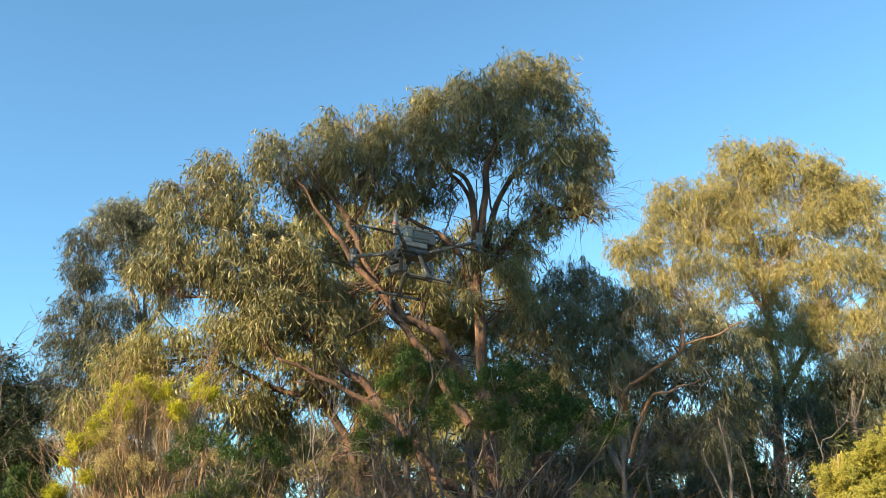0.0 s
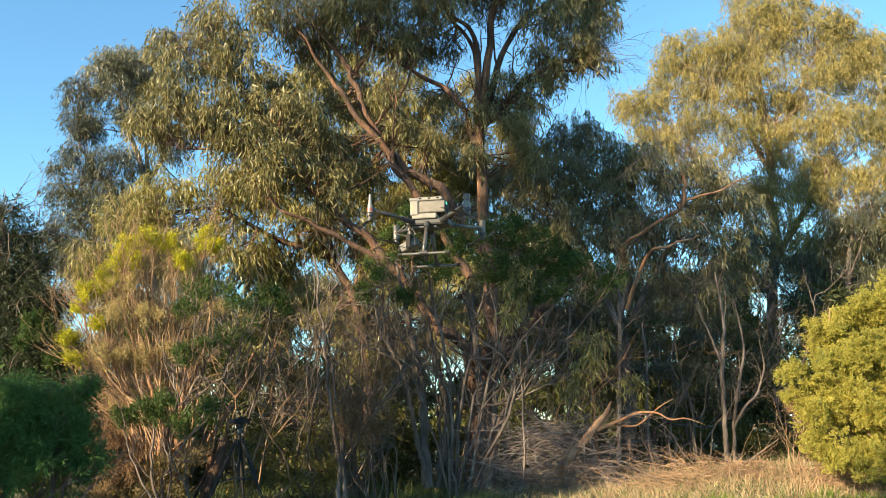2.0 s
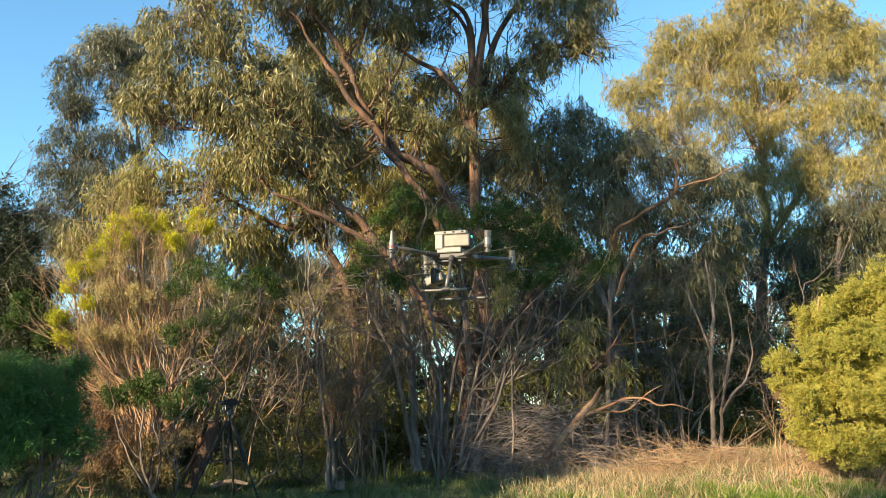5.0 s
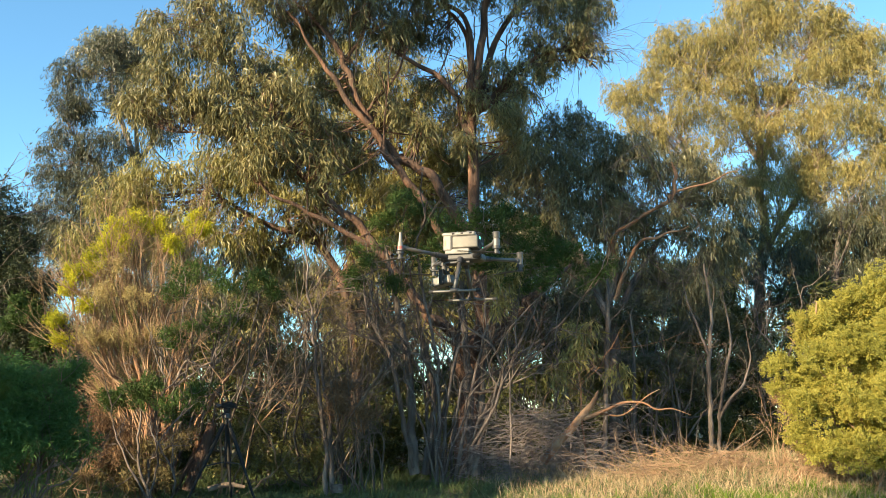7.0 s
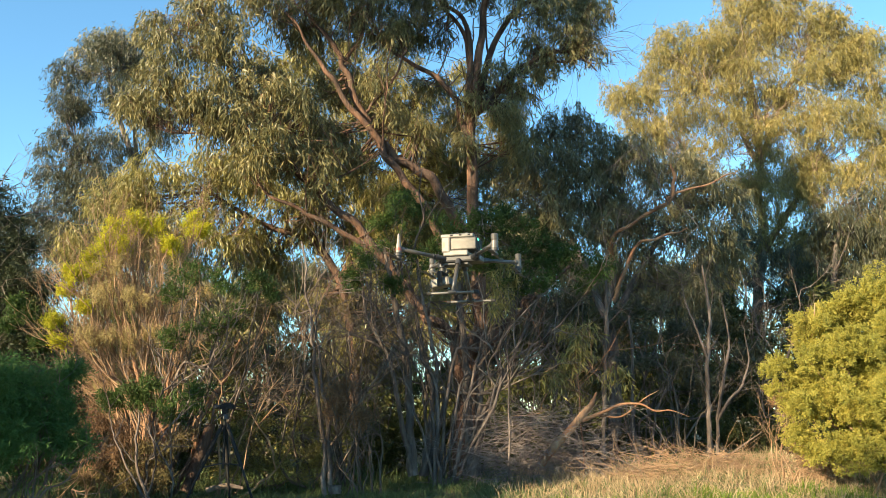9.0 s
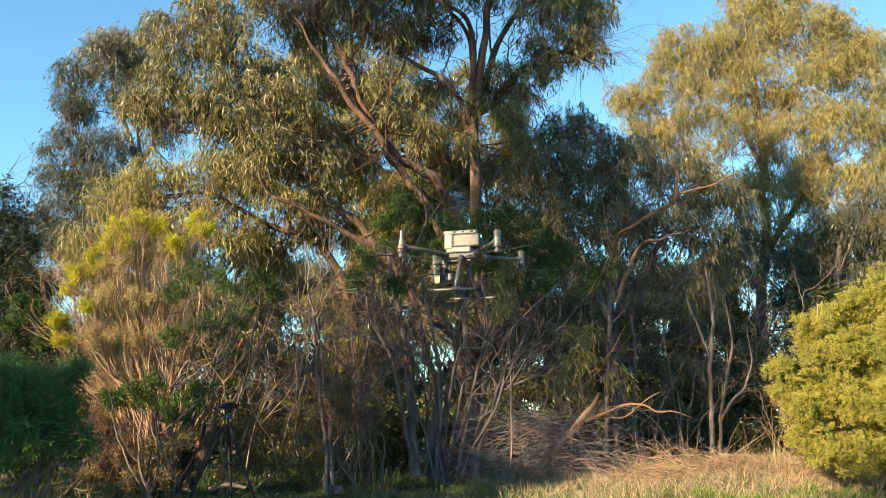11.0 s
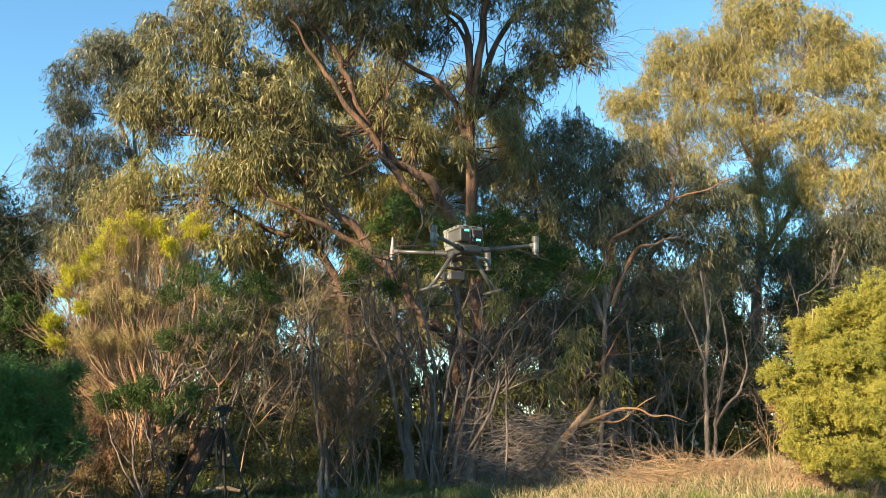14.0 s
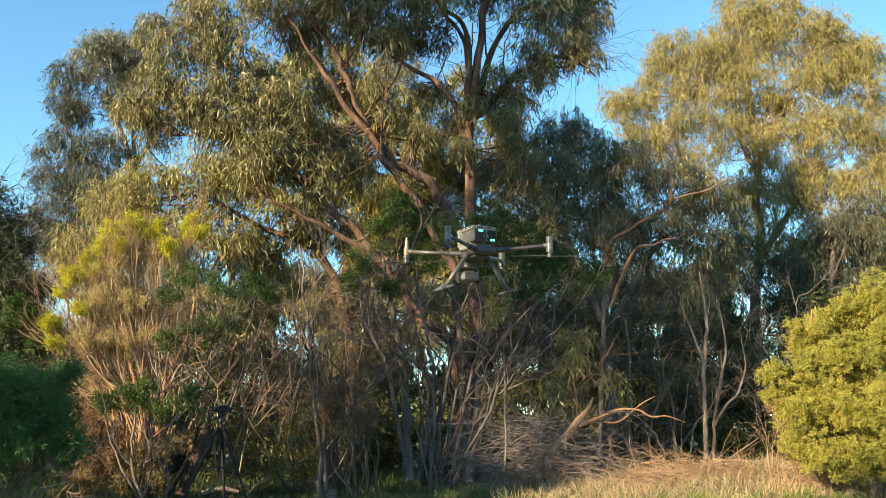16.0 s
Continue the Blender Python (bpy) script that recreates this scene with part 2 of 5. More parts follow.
def gum_tree(name, label, limbs, clumps, leaf, bark, seed, density=900, size=0.2, nlobes=7, hang=0.75, sides=8, twig_r=0.012, group="", flat=0.8, shell=0.5, bare=20):
    """A gum: trunk, limbs, twigs to each mass of leaves, and the leaves in hanging sprays. limbs: (name, rows of x, y, z, radius)."""
    rng = np.random.default_rng(seed)
    base = Vector(limbs[0][1][0][:3])
    t = thing(name, (0, 0, 0), label, "tree", group)
    spine = []
    for nm, rows in limbs:
        c = curve(rows)
        bend = rng.normal(size=(len(c), 3))
        for _ in range(3):
            bend[1:-1] = (bend[:-2] + 2 * bend[1:-1] + bend[2:]) / 4
        bend[0] = bend[-1] = 0
        c[:, :3] += bend * np.maximum(c[:, 3:], 0.05) * 0.9
        g = Geo()
        g.tube(c[:, :3], c[:, 3] * rng.uniform(0.97, 1.03, len(c)), sides, 0.05, rng)
        # bare limbs take the redder bark, which paints orange sunlight on them
        part(nm, g, BARK_RED if nm == "bare_limb" else bark, t, smooth=True)
        spine.append(c)
    spine = np.vstack(spine)
    tw, lf = Geo(), Geo()
    for (x, y, z, r) in clumps:
        cs, rs = lobes((x, y, z), r, nlobes, rng)
        dist = np.linalg.norm(spine[:, :3] - np.array([x, y, z - r * 0.6]), axis=1)
        near = spine[np.argsort(dist)[:4]]
        for c, cr in zip(cs, rs):
            s = near[rng.integers(len(near))]
            m = (s[:3] + c) / 2 + rng.normal(size=3) * r * 0.15 - np.array([0, 0, r * 0.1])
            line = curve([(*s[:3], 0), (*m, 0), (*c, 0)], 3)[:, :3]
            tw.tube(line, np.linspace(min(s[3] * 0.5, twig_r * 2.2), twig_r * 0.4, len(line)), 3)
            for _ in range(3):
                i = rng.integers(2, len(line))
                pts, _d = wander(line[i], unit(rng.normal(size=3)) + np.array([0, 0, 0.2]), cr * 1.1, 3, rng, 0.25, -0.05)
                tw.tube(pts, np.linspace(twig_r * 0.6, twig_r * 0.2, 4), 3)
        sprays(lf, cs, rs, density * 0.62, size, rng, hang, 0.35, flat=flat)
        sprays(lf, [(x, y, z)], [r * 1.05], density * 0.9, size, rng, hang, 0.45, flat=0.9)
    for _ in range(bare):
        q = spine[rng.integers(len(spine) // 6, len(spine))]
        branch(tw, q[:3], unit(rng.normal(size=3) + np.array([0, 0, 0.5])), rng.uniform(0.7, 1.7), max(0.008, min(0.03, q[3] * 0.4)), 2, rng, 0.2, 0.03, 4)
    tagged(part("fine_branching", tw, bark, t), kind="stuff")
    tagged(part("crown", lf, leaf, t), kind="stuff")
    return t


def stems(t, base, tops, r, bark, rng, forks=5, wob=0.16, length=0.9, spread=0.55):
    """Crooked stems from one root to each top, each stem with its side branches."""
    for top in tops:
        top = np.asarray(top, float)
        b = np.asarray(base, float) + np.array([rng.normal() * 0.16, rng.normal() * 0.16, 0])
        h = np.linalg.norm(top - b)
        q = b + (top - b) * 0.35 + rng.normal(size=3) * h * wob * 0.5 + np.array([0, 0, h * 0.08])
        w = b + (top - b) * 0.7 + rng.normal(size=3) * h * wob * 0.6
        line = curve([(*b, 0), (*q, 0), (*w, 0), (*top, 0)], 6)[:, :3]
        line[1:-1] += rng.normal(size=(len(line) - 2, 3)) * h * 0.006
        g = Geo()
        rr = r * rng.uniform(0.6, 1.15)
        g.tube(line, np.linspace(rr, rr * 0.3, len(line)), 6, 0.08, rng)
        for _ in range(forks):
            k = rng.integers(5, len(line))
            d = unit(unit(line[k] - line[k - 1]) + rng.normal(size=3) * spread)
            branch(g, line[k], d, length * rng.uniform(0.5, 1.1), rr * 0.4, 2, rng, 0.14 if spread > 0.4 else 0.1, 0.03, 5, spread=min(0.7, spread * 1.3))
        part("stem", g, bark, t, smooth=True)


def tuft(lf, masses, density, size, ratio, bunch, bunch_r, nlobes, hang, shell, flat, rng, lobe):
    """Tufts of small leaves over uneven masses."""
    for (x, y, z, r) in masses:
        cs, rs = lobes((x, y, z), r * 0.85, nlobes, rng, 0.2, lobe)
        for c, cr in zip(cs, rs):
            n = max(6, int(density * math.pi * cr * cr / bunch))
            u = unit(rng.normal(size=(n, 3)))
            o = c + u * cr * (shell + (1 - shell) * rng.random((n, 1))) * np.array([1, 1, flat])
            out = unit(u + rng.normal(size=(n, 3)) * 0.35 - np.array([0, 0, hang]))
            bb = o[:, None] + out[:, None] * rng.uniform(-1, 1, (n, bunch, 1)) * bunch_r * 1.3 + rng.normal(size=(n, bunch, 3)) * bunch_r * 0.45
            d = out[:, None] * 0.9 + rng.normal(size=(n, bunch, 3)) * 0.5
            k = n * bunch
            L = size * rng.uniform(0.6, 1.4, k)
            lf.leaves(bb.reshape(-1, 3), d.reshape(-1, 3), L, L * ratio, rng)


def shrub(name, label, base, masses, leaf, bark, seed, density=2500, size=0.05, nstems=8, stem_r=0.03, ratio=0.3, bunch=22, bunch_r=0.07, nlobes=10, hang=-0.2, shell=0.7, lobe=(0.26, 0.46), group="", category="shrub", flat=0.85, forks=4, wob=0.16, length=0.7, inner=None, spread=0.55):
    """A shrub: crooked stems from the root, and tufts of small leaves on uneven masses."""
    rng = np.random.default_rng(seed)
    t = thing(name, (0, 0, 0), label, category, group)
    lf = Geo()
    tops = []
    for i in range(nstems):
        x, y, z, r = masses[i % len(masses)]
        tops.append(np.array([x, y, z - r * 0.35]) + rng.normal(size=3) * r * 0.4)
    stems(t, base, tops, stem_r, bark, rng, forks, wob, length, spread)
    tuft(lf, masses, density, size, ratio, bunch, bunch_r, nlobes, hang, shell, flat, rng, lobe)
    if inner:
        dull = Geo()
        tuft(dull, inner[1], density * inner[2], size * 0.85, ratio * 0.8, bunch, bunch_r, nlobes, hang, 0.3, 0.9, rng, lobe)
        tagged(part("inner_foliage", dull, inner[0], t), kind="stuff")
    tagged(part("foliage", lf, leaf, t), kind="stuff")
    return t


def trunk_tree(name, label, trunks, bark, seed, twigs=5, length=0.8, group=""):
    """A tree of several plain trunks from one root, with a few short side twigs. trunks: rows of x, y, z, radius."""
    rng = np.random.default_rng(seed)
    t = thing(name, (0, 0, 0), label, "tree", group)
    for rows in trunks:
        c = curve(rows, 6)
        c[1:-1, :3] += rng.normal(size=(len(c) - 2, 3)) * c[1:-1, 3:] * 0.22
        g = Geo()
        g.tube(c[:, :3], c[:, 3] * rng.uniform(0.9, 1.12, len(c)), 8, 0.1, rng)
        for _ in range(twigs):
            k = rng.integers(len(c) // 3, len(c))
            d = unit(unit(c[k, :3] - c[k - 1, :3]) + rng.normal(size=3) * 0.6)
            branch(g, c[k, :3], d, length * rng.uniform(0.5, 1.1), max(0.006, c[k, 3] * 0.3), 2, rng, 0.13, 0.02, 4)
        part("trunk", g, bark, t, smooth=True)
    return t


def bare_shrub(name, label, base, tops, r, bark, seed, forks=7, length=1.0, wob=0.2, category="shrub", group=""):
    """A bare or dead shrub: crooked forking stems alone."""
    rng = np.random.default_rng(seed)
    t = thing(name, (0, 0, 0), label, category, group)
    stems(t, base, tops, r, bark, rng, forks, wob, length)
    return t


def brush_pile(name, label, at, size, n, bark, seed, length=1.4, r=0.008, up=0.35):
    """A heap of cut dead branches."""
    rng = np.random.default_rng(seed)
    g = Geo()
    for _ in range(n):
        u = rng.normal(size=2) * 0.42
        h = max(0.0, 1 - u[0] ** 2 - u[1] ** 2) * rng.random()
        x, y = at[0] + u[0] * size[0], at[1] + u[1] * size[1]
        p = np.array([x, y, float(ground_z(x, y)) + 0.03 + h * size[2]])
        ang = rng.uniform(0, 2 * math.pi)
        branch(g, p, (math.cos(ang), math.sin(ang), rng.normal() * up * 0.6 + up * 0.4), length * rng.uniform(0.4, 1.0), r * rng.uniform(0.6, 1.8), 1, rng, 0.14, -0.05, 4, (2, 4), None, 0.4)
    return tagged(part(name, g, bark), label, "brush pile", kind="stuff")


def log(name, label, rows, bark, seed, sides=9):
    rng = np.random.default_rng(seed)
    c = curve(rows)
    g = Geo()
    g.tube(c[:, :3], c[:, 3] * rng.uniform(0.92, 1.08, len(c)), sides, 0.07, rng)
    for e in (0, len(c) - 1):
        k = e * sides
        g.add(np.vstack([g.v[0][k:k + sides], c[e:e + 1, :3]]), None, [(i, (i + 1) % sides, sides) for i in range(sides)])
    return tagged(part(name, g, bark, smooth=True), label, "branch")


def wild_gum(at, h, seed, leaf, bark, label, size=0.34, density=115, r=0.15, low=0.3, group="", wide=0.28):
    """A gum with limbs and leaf masses placed by chance."""
    rng = np.random.default_rng(seed)
    x, y = at
    z = float(ground_z(x, y))
    lean = rng.normal(size=2) * 0.06 * h
    limbs = [("trunk", [(x, y, z - .05, r), (x + lean[0] * .3, y + lean[1] * .3, z + h * .3, r * .8), (x + lean[0] * .7, y + lean[1] * .7, z + h * .6, r * .55), (x + lean[0], y + lean[1], z + h * .9, r * .15)])]
    clumps = []
    for i in range(7):
        f = rng.uniform(low, 0.8)
        p = np.array([x + lean[0] * f, y + lean[1] * f, z + h * f])
        a = rng.uniform(0, 2 * math.pi)
        e = p + np.array([math.cos(a), math.sin(a), rng.uniform(0.3, 0.9)]) * h * wide * rng.uniform(0.7, 1.2)
        m = (p + e) / 2 + rng.normal(size=3) * h * 0.02
        limbs.append(("limb", [(*p, r * .4), (*m, r * .28), (*e, r * .08)]))
        clumps.append((*e, h * rng.uniform(0.10, 0.15)))
        clumps.append((*((m + e) / 2 + np.array([0, 0, h * .05])), h * rng.uniform(0.09, 0.13)))
    clumps.append((x + lean[0], y + lean[1], z + h * 0.9, h * 0.13))
    return gum_tree("gum_tree", label, limbs, clumps, leaf, bark, seed + 1, density, size, 5, sides=6, group=group, bare=4)


# ---- ground ----
def ground_z(x, y):
    """Height of the ground: level, with a low bank of dry grass."""
    bank = 0.55 * np.exp(-((x - 6.5) / 4.6) ** 2 - ((y - 17.2) / 3.2) ** 2)
    return bank + 0.05 * np.sin(x * 0.9 + 1.0) * np.cos(y * 0.7) + 0.03 * np.sin(x * 2.3) * np.sin(y * 1.9)


def make_ground():
    xs = np.concatenate([[-2500, -800, -200, -80, -40], np.arange(-26, 26.1, 0.4), [40, 80, 200, 800, 2500]])
    ys = np.concatenate([[-2500, -800, -200, -60, -20], np.arange(-4, 44.1, 0.4), [60, 90, 200, 800, 2500]])
    X, Y = np.meshgrid(xs, ys)
    fade = np.clip((60 - np.hypot(X, Y - 20)) / 20, 0, 1)
    Z = ground_z(X, Y) * fade
    k = len(xs)
    i, j = np.meshgrid(np.arange(len(ys) - 1), np.arange(k - 1), indexing="ij")
    a = (i * k + j).ravel()
    g = Geo()
    g.add(np.stack([X, Y, Z], -1).reshape(-1, 3), np.stack([a, a + 1, a + k + 1, a + k], 1))
    m, n, l, b = mat("earth_and_litter", 0.95)
    f = tex(n, l, 14, 6)
    c = tex(n, l, 0.7, 3)
    mx = n.new("ShaderNodeMix")
    mx.inputs[0].default_value = 0.5
    l.new(f.outputs[0], mx.inputs[2])
    l.new(c.outputs[0], mx.inputs[3])
    r = ramp(n, [(0.3, (0.05, 0.04, 0.022)), (0.48, (0.09, 0.085, 0.04)), (0.62, (0.16, 0.12, 0.065)), (0.75, (0.24, 0.18, 0.10))])
    l.new(mx.outputs[0], r.inputs[0])
    l.new(r.outputs[0], b.inputs["Base Color"])
    bp = n.new("ShaderNodeBump")
    bp.inputs["Distance"].default_value = 0.05
    l.new(f.outputs[0], bp.inputs["Height"])
    l.new(bp.outputs[0], b.inputs["Normal"])
    tagged(part("ground", g, m, smooth=True), "bare earth with leaf litter under the grass", "ground", kind="structure")


make_ground()


def grass(name, label, material, x0, x1, y0, y1, n, h, w, seed, lean=0.35, keep=None, kind="stuff"):
    rng = np.random.default_rng(seed)
    x, y = rng.uniform(x0, x1, n), rng.uniform(y0, y1, n)
    if keep is not None:
        ok = keep(x, y, rng)
        x, y = x[ok], y[ok]
    k = len(x)
    o = np.stack([x, y, ground_z(x, y) - 0.01], 1)
    d = rng.normal(size=(k, 3)) * lean + np.array([0, 0, 1.0])
    L = h * rng.uniform(0.35, 1.3, k) * (0.45 + 0.5 * np.sin(x * 1.7 + y) ** 2 + 0.5 * np.sin(x * 4.1 - y * 3.3) ** 2)
    g = Geo()
    g.leaves(o, d, L, w, rng, 0.18)
    tagged(part(name, g, material), label, "grass", kind=kind)

# ---- things ----
# main gum in the middle
gum_tree("gum_tree", "tall gum tree with several leaning red-brown limbs and drooping leaves", [
    ("trunk", [(0.533, 20, 0.013, 0.32), (0.692, 20, 2.772, 0.23), (0.836, 20, 4.849, 0.16), (0.717, 20, 6.597, 0.14), (0.675, 20, 8.402, 0.12), (0.96, 20, 10.689, 0.09), (1.378, 20, 12.265, 0.08), (2.193, 20, 13.739, 0.03)]),
    ("limb", [(0.58, 20.00, 5.46, 0.13), (0.03, 19.80, 6.67, 0.112), (-0.61, 19.70, 7.18, 0.105), (-1.33, 19.60, 7.72, 0.098), (-1.85, 19.40, 8.57, 0.086), (-2.22, 19.30, 9.50, 0.07), (-2.48, 19.20, 9.96, 0.058), (-2.90, 19.10, 10.47, 0.045), (-3.36, 19.00, 10.94, 0.018)]),
    ("limb", [(0.38, 19.80, 4.89, 0.11), (-0.53, 19.50, 6.42, 0.092), (-1.19, 19.40, 7.27, 0.085), (-1.75, 19.20, 8.06, 0.075), (-2.43, 19.00, 9.00, 0.06), (-2.87, 18.90, 9.60, 0.045), (-3.31, 18.80, 10.40, 0.022)]),
    ("limb", [(0.67, 19.90, 2.46, 0.17), (0.25, 19.80, 3.15, 0.135), (-0.23, 19.60, 3.62, 0.125), (-0.70, 19.40, 4.12, 0.115), (-1.16, 19.20, 4.80, 0.105), (-1.53, 19.10, 5.28, 0.098), (-2.20, 18.90, 5.94, 0.09), (-3.19, 18.60, 6.81, 0.076), (-3.83, 18.40, 7.27, 0.058), (-4.62, 18.20, 7.48, 0.036), (-5.96, 18.00, 7.55, 0.015)]),
    ("limb", [(-1.16, 19.20, 4.98, 0.07), (-1.95, 19.00, 5.34, 0.062), (-2.84, 18.70, 5.86, 0.05), (-3.65, 18.50, 6.19, 0.038), (-4.12, 18.40, 6.57, 0.016)]),
    ("limb", [(0.74, 20.00, 8.63, 0.08), (1.23, 19.90, 8.94, 0.06), (1.86, 19.70, 9.53, 0.042), (3.01, 19.50, 9.73, 0.026), (3.71, 19.40, 9.62, 0.01)]),
    ("limb", [(0.63, 20.00, 8.13, 0.085), (0.26, 19.80, 9.01, 0.068), (-0.09, 19.70, 9.44, 0.06), (-0.98, 19.50, 9.84, 0.042), (-1.61, 19.40, 10.39, 0.018)]),
    ("limb", [(0.75, 20.00, 9.63, 0.075), (0.52, 19.90, 10.69, 0.05), (0.05, 19.80, 11.24, 0.038), (-0.41, 19.70, 12.28, 0.018)]),
    ("limb", [(-2.30, 19.30, 9.64, 0.045), (-1.86, 19.30, 10.34, 0.035), (-1.67, 19.30, 11.20, 0.025), (-1.21, 19.30, 12.06, 0.012)]),
    ("limb", [(-1.77, 19.40, 8.43, 0.04), (-1.19, 19.30, 9.08, 0.03), (-0.80, 19.20, 9.87, 0.02)]),
    ("limb", [(-3.19, 18.60, 6.81, 0.05), (-3.48, 18.40, 7.57, 0.04), (-4.23, 18.30, 8.44, 0.03), (-4.75, 18.20, 9.46, 0.015)]),
    ("limb", [(0.69, 19.90, 2.33, 0.14), (1.00, 19.70, 2.95, 0.11), (1.39, 19.50, 3.52, 0.095), (1.82, 19.40, 3.98, 0.08), (2.28, 19.40, 4.31, 0.06), (2.90, 19.50, 4.83, 0.03)]),
    ("limb", [(0.675, 20, 8.402, 0.09), (0.592, 19.8, 10.764, 0.06), (-0.087, 19.6, 11.47, 0.04), (-0.631, 19.5, 12.39, 0.02)]),
] + [
    ("limb", [(0.675, 20, 8.402, 0.11), (1.541, 20.3, 10.963, 0.07), (2.577, 20.6, 12.043, 0.05), (3.414, 20.8, 12.961, 0.02)]),
    ("limb", [(0.675, 20, 8.402, 0.1), (1.933, 19.8, 9.731, 0.06), (3.017, 19.5, 9.939, 0.04), (3.639, 19.4, 9.434, 0.015)]),
] + [
    ("limb", [(-3.902, 18.5, 7.437, 0.045), (-4.398, 18.3, 8.473, 0.05), (-4.917, 18.2, 9.487, 0.03), (-5.416, 18.2, 10.233, 0.015)]),
], [
    (2.509, 20.3, 13.651, 1.15), (3.436, 20.6, 12.596, 0.85), (3.661, 20.3, 11.366, 0.62), (1.259, 19.8, 12.981, 1.1), (2.3, 19.6, 11.6, 1.0), (0.084, 19.8, 12.612, 1),
    (-0.3, 19.2, 11.6, 0.75), (-1.2, 19.4, 11.643, 1), (-2.066, 19, 11.162, 0.95), (-2.942, 19.3, 11.81, 0.82), (-3.873, 18.8, 11.127, 0.75), (-3.387, 19.6, 10.965, 0.7),
] + [
    (1.0, 20.2, 11.9, 0.5), (3.08, 19.6, 10.584, 0.6), (3.507, 19.5, 10.071, 0.42), (-5.156, 18.4, 10.461, 0.75), (-5.83, 18.2, 9.682, 0.75), (-4.605, 18.2, 9.639, 0.75), (-6.293, 18.1, 8.697, 0.6),
    (-5.559, 18, 8.501, 0.75), (-4.614, 18, 8.336, 0.75), (-4.186, 19.4, 9.264, 0.6), (-6.45, 18, 8.004, 0.45), (-4.824, 18, 7.69, 0.5), (1.551, 20.7, 9.421, 0.55), (1.977, 19.6, 9.572, 0.4),
    (-2.162, 20.6, 11.232, 0.6), (-1.285, 20.6, 11.041, 0.6), (-3.697, 19.8, 8.675, 0.5), (-2.671, 20.2, 9.373, 0.55), (-3.19, 20.2, 7.647, 0.6), (-1.459, 20.8, 8.951, 0.6), (-0.158, 20.9, 9.71, 0.45), (0.392, 20.9, 8.925, 0.4), (-2.165, 20.8, 7.79, 0.6), (-0.118, 20.6, 11, 0.4),
] + [
    (1.289, 19.5, 9.555, 0.38), (0.72, 19.6, 8.886, 0.34), (1.504, 19.5, 8.538, 0.4), (0.544, 19.5, 7.869, 0.32), (1.883, 19.7, 9.03, 0.36), (2.409, 20.2, 10.109, 0.45), (-0.698, 20.6, 11.181, 0.6), (-2.441, 20.6, 9.824, 0.55), (-3.227, 20, 10.525, 0.5), (-2.68, 20.4, 8.265, 0.5), (2.893, 20.6, 14.433, 0.7), (3.684, 20.6, 12.004, 0.6), (1.803, 20.4, 14.348, 0.6), (0.562, 20.2, 13.749, 0.6), (-0.487, 20, 13.329, 0.6), (-1.798, 19.8, 12.599, 0.6), (-2.813, 19.8, 12.718, 0.45), (-4.256, 19.2, 11.883, 0.45), (-5.575, 18.6, 11.013, 0.45), (-6.386, 18.4, 10.215, 0.4), (-6.861, 18.2, 8.351, 0.35),
] + [(-1.18, 19.20, 8.49, 0.3), (-0.47, 19.40, 8.08, 0.34), (-1.06, 19.20, 10.29, 0.4), (2.23, 19.70, 10.36, 0.42), (2.66, 19.50, 9.91, 0.3), (-2.81, 18.80, 8.02, 0.4), (-2.29, 18.80, 7.40, 0.32), (-3.40, 18.40, 6.99, 0.35), (-4.16, 18.20, 7.00, 0.4), (1.66, 19.80, 8.34, 0.4), (-2.76, 18.70, 6.49, 0.3), (-1.56, 19.00, 9.24, 0.3), (-4.75, 18.00, 7.76, 0.4), (-5.38, 18.00, 8.21, 0.4), (1.86, 20.00, 7.85, 0.4)] + [(-4.18, 17.60, 7.87, 0.4), (-3.57, 17.70, 7.44, 0.4), (-2.86, 17.90, 8.10, 0.38), (-3.40, 17.80, 8.57, 0.4), (-3.92, 17.60, 7.09, 0.32), (-2.52, 18.00, 6.81, 0.3), (-3.12, 17.80, 7.18, 0.3)], GUM, BARK, 1, 600, 0.175, 8, bare=60)

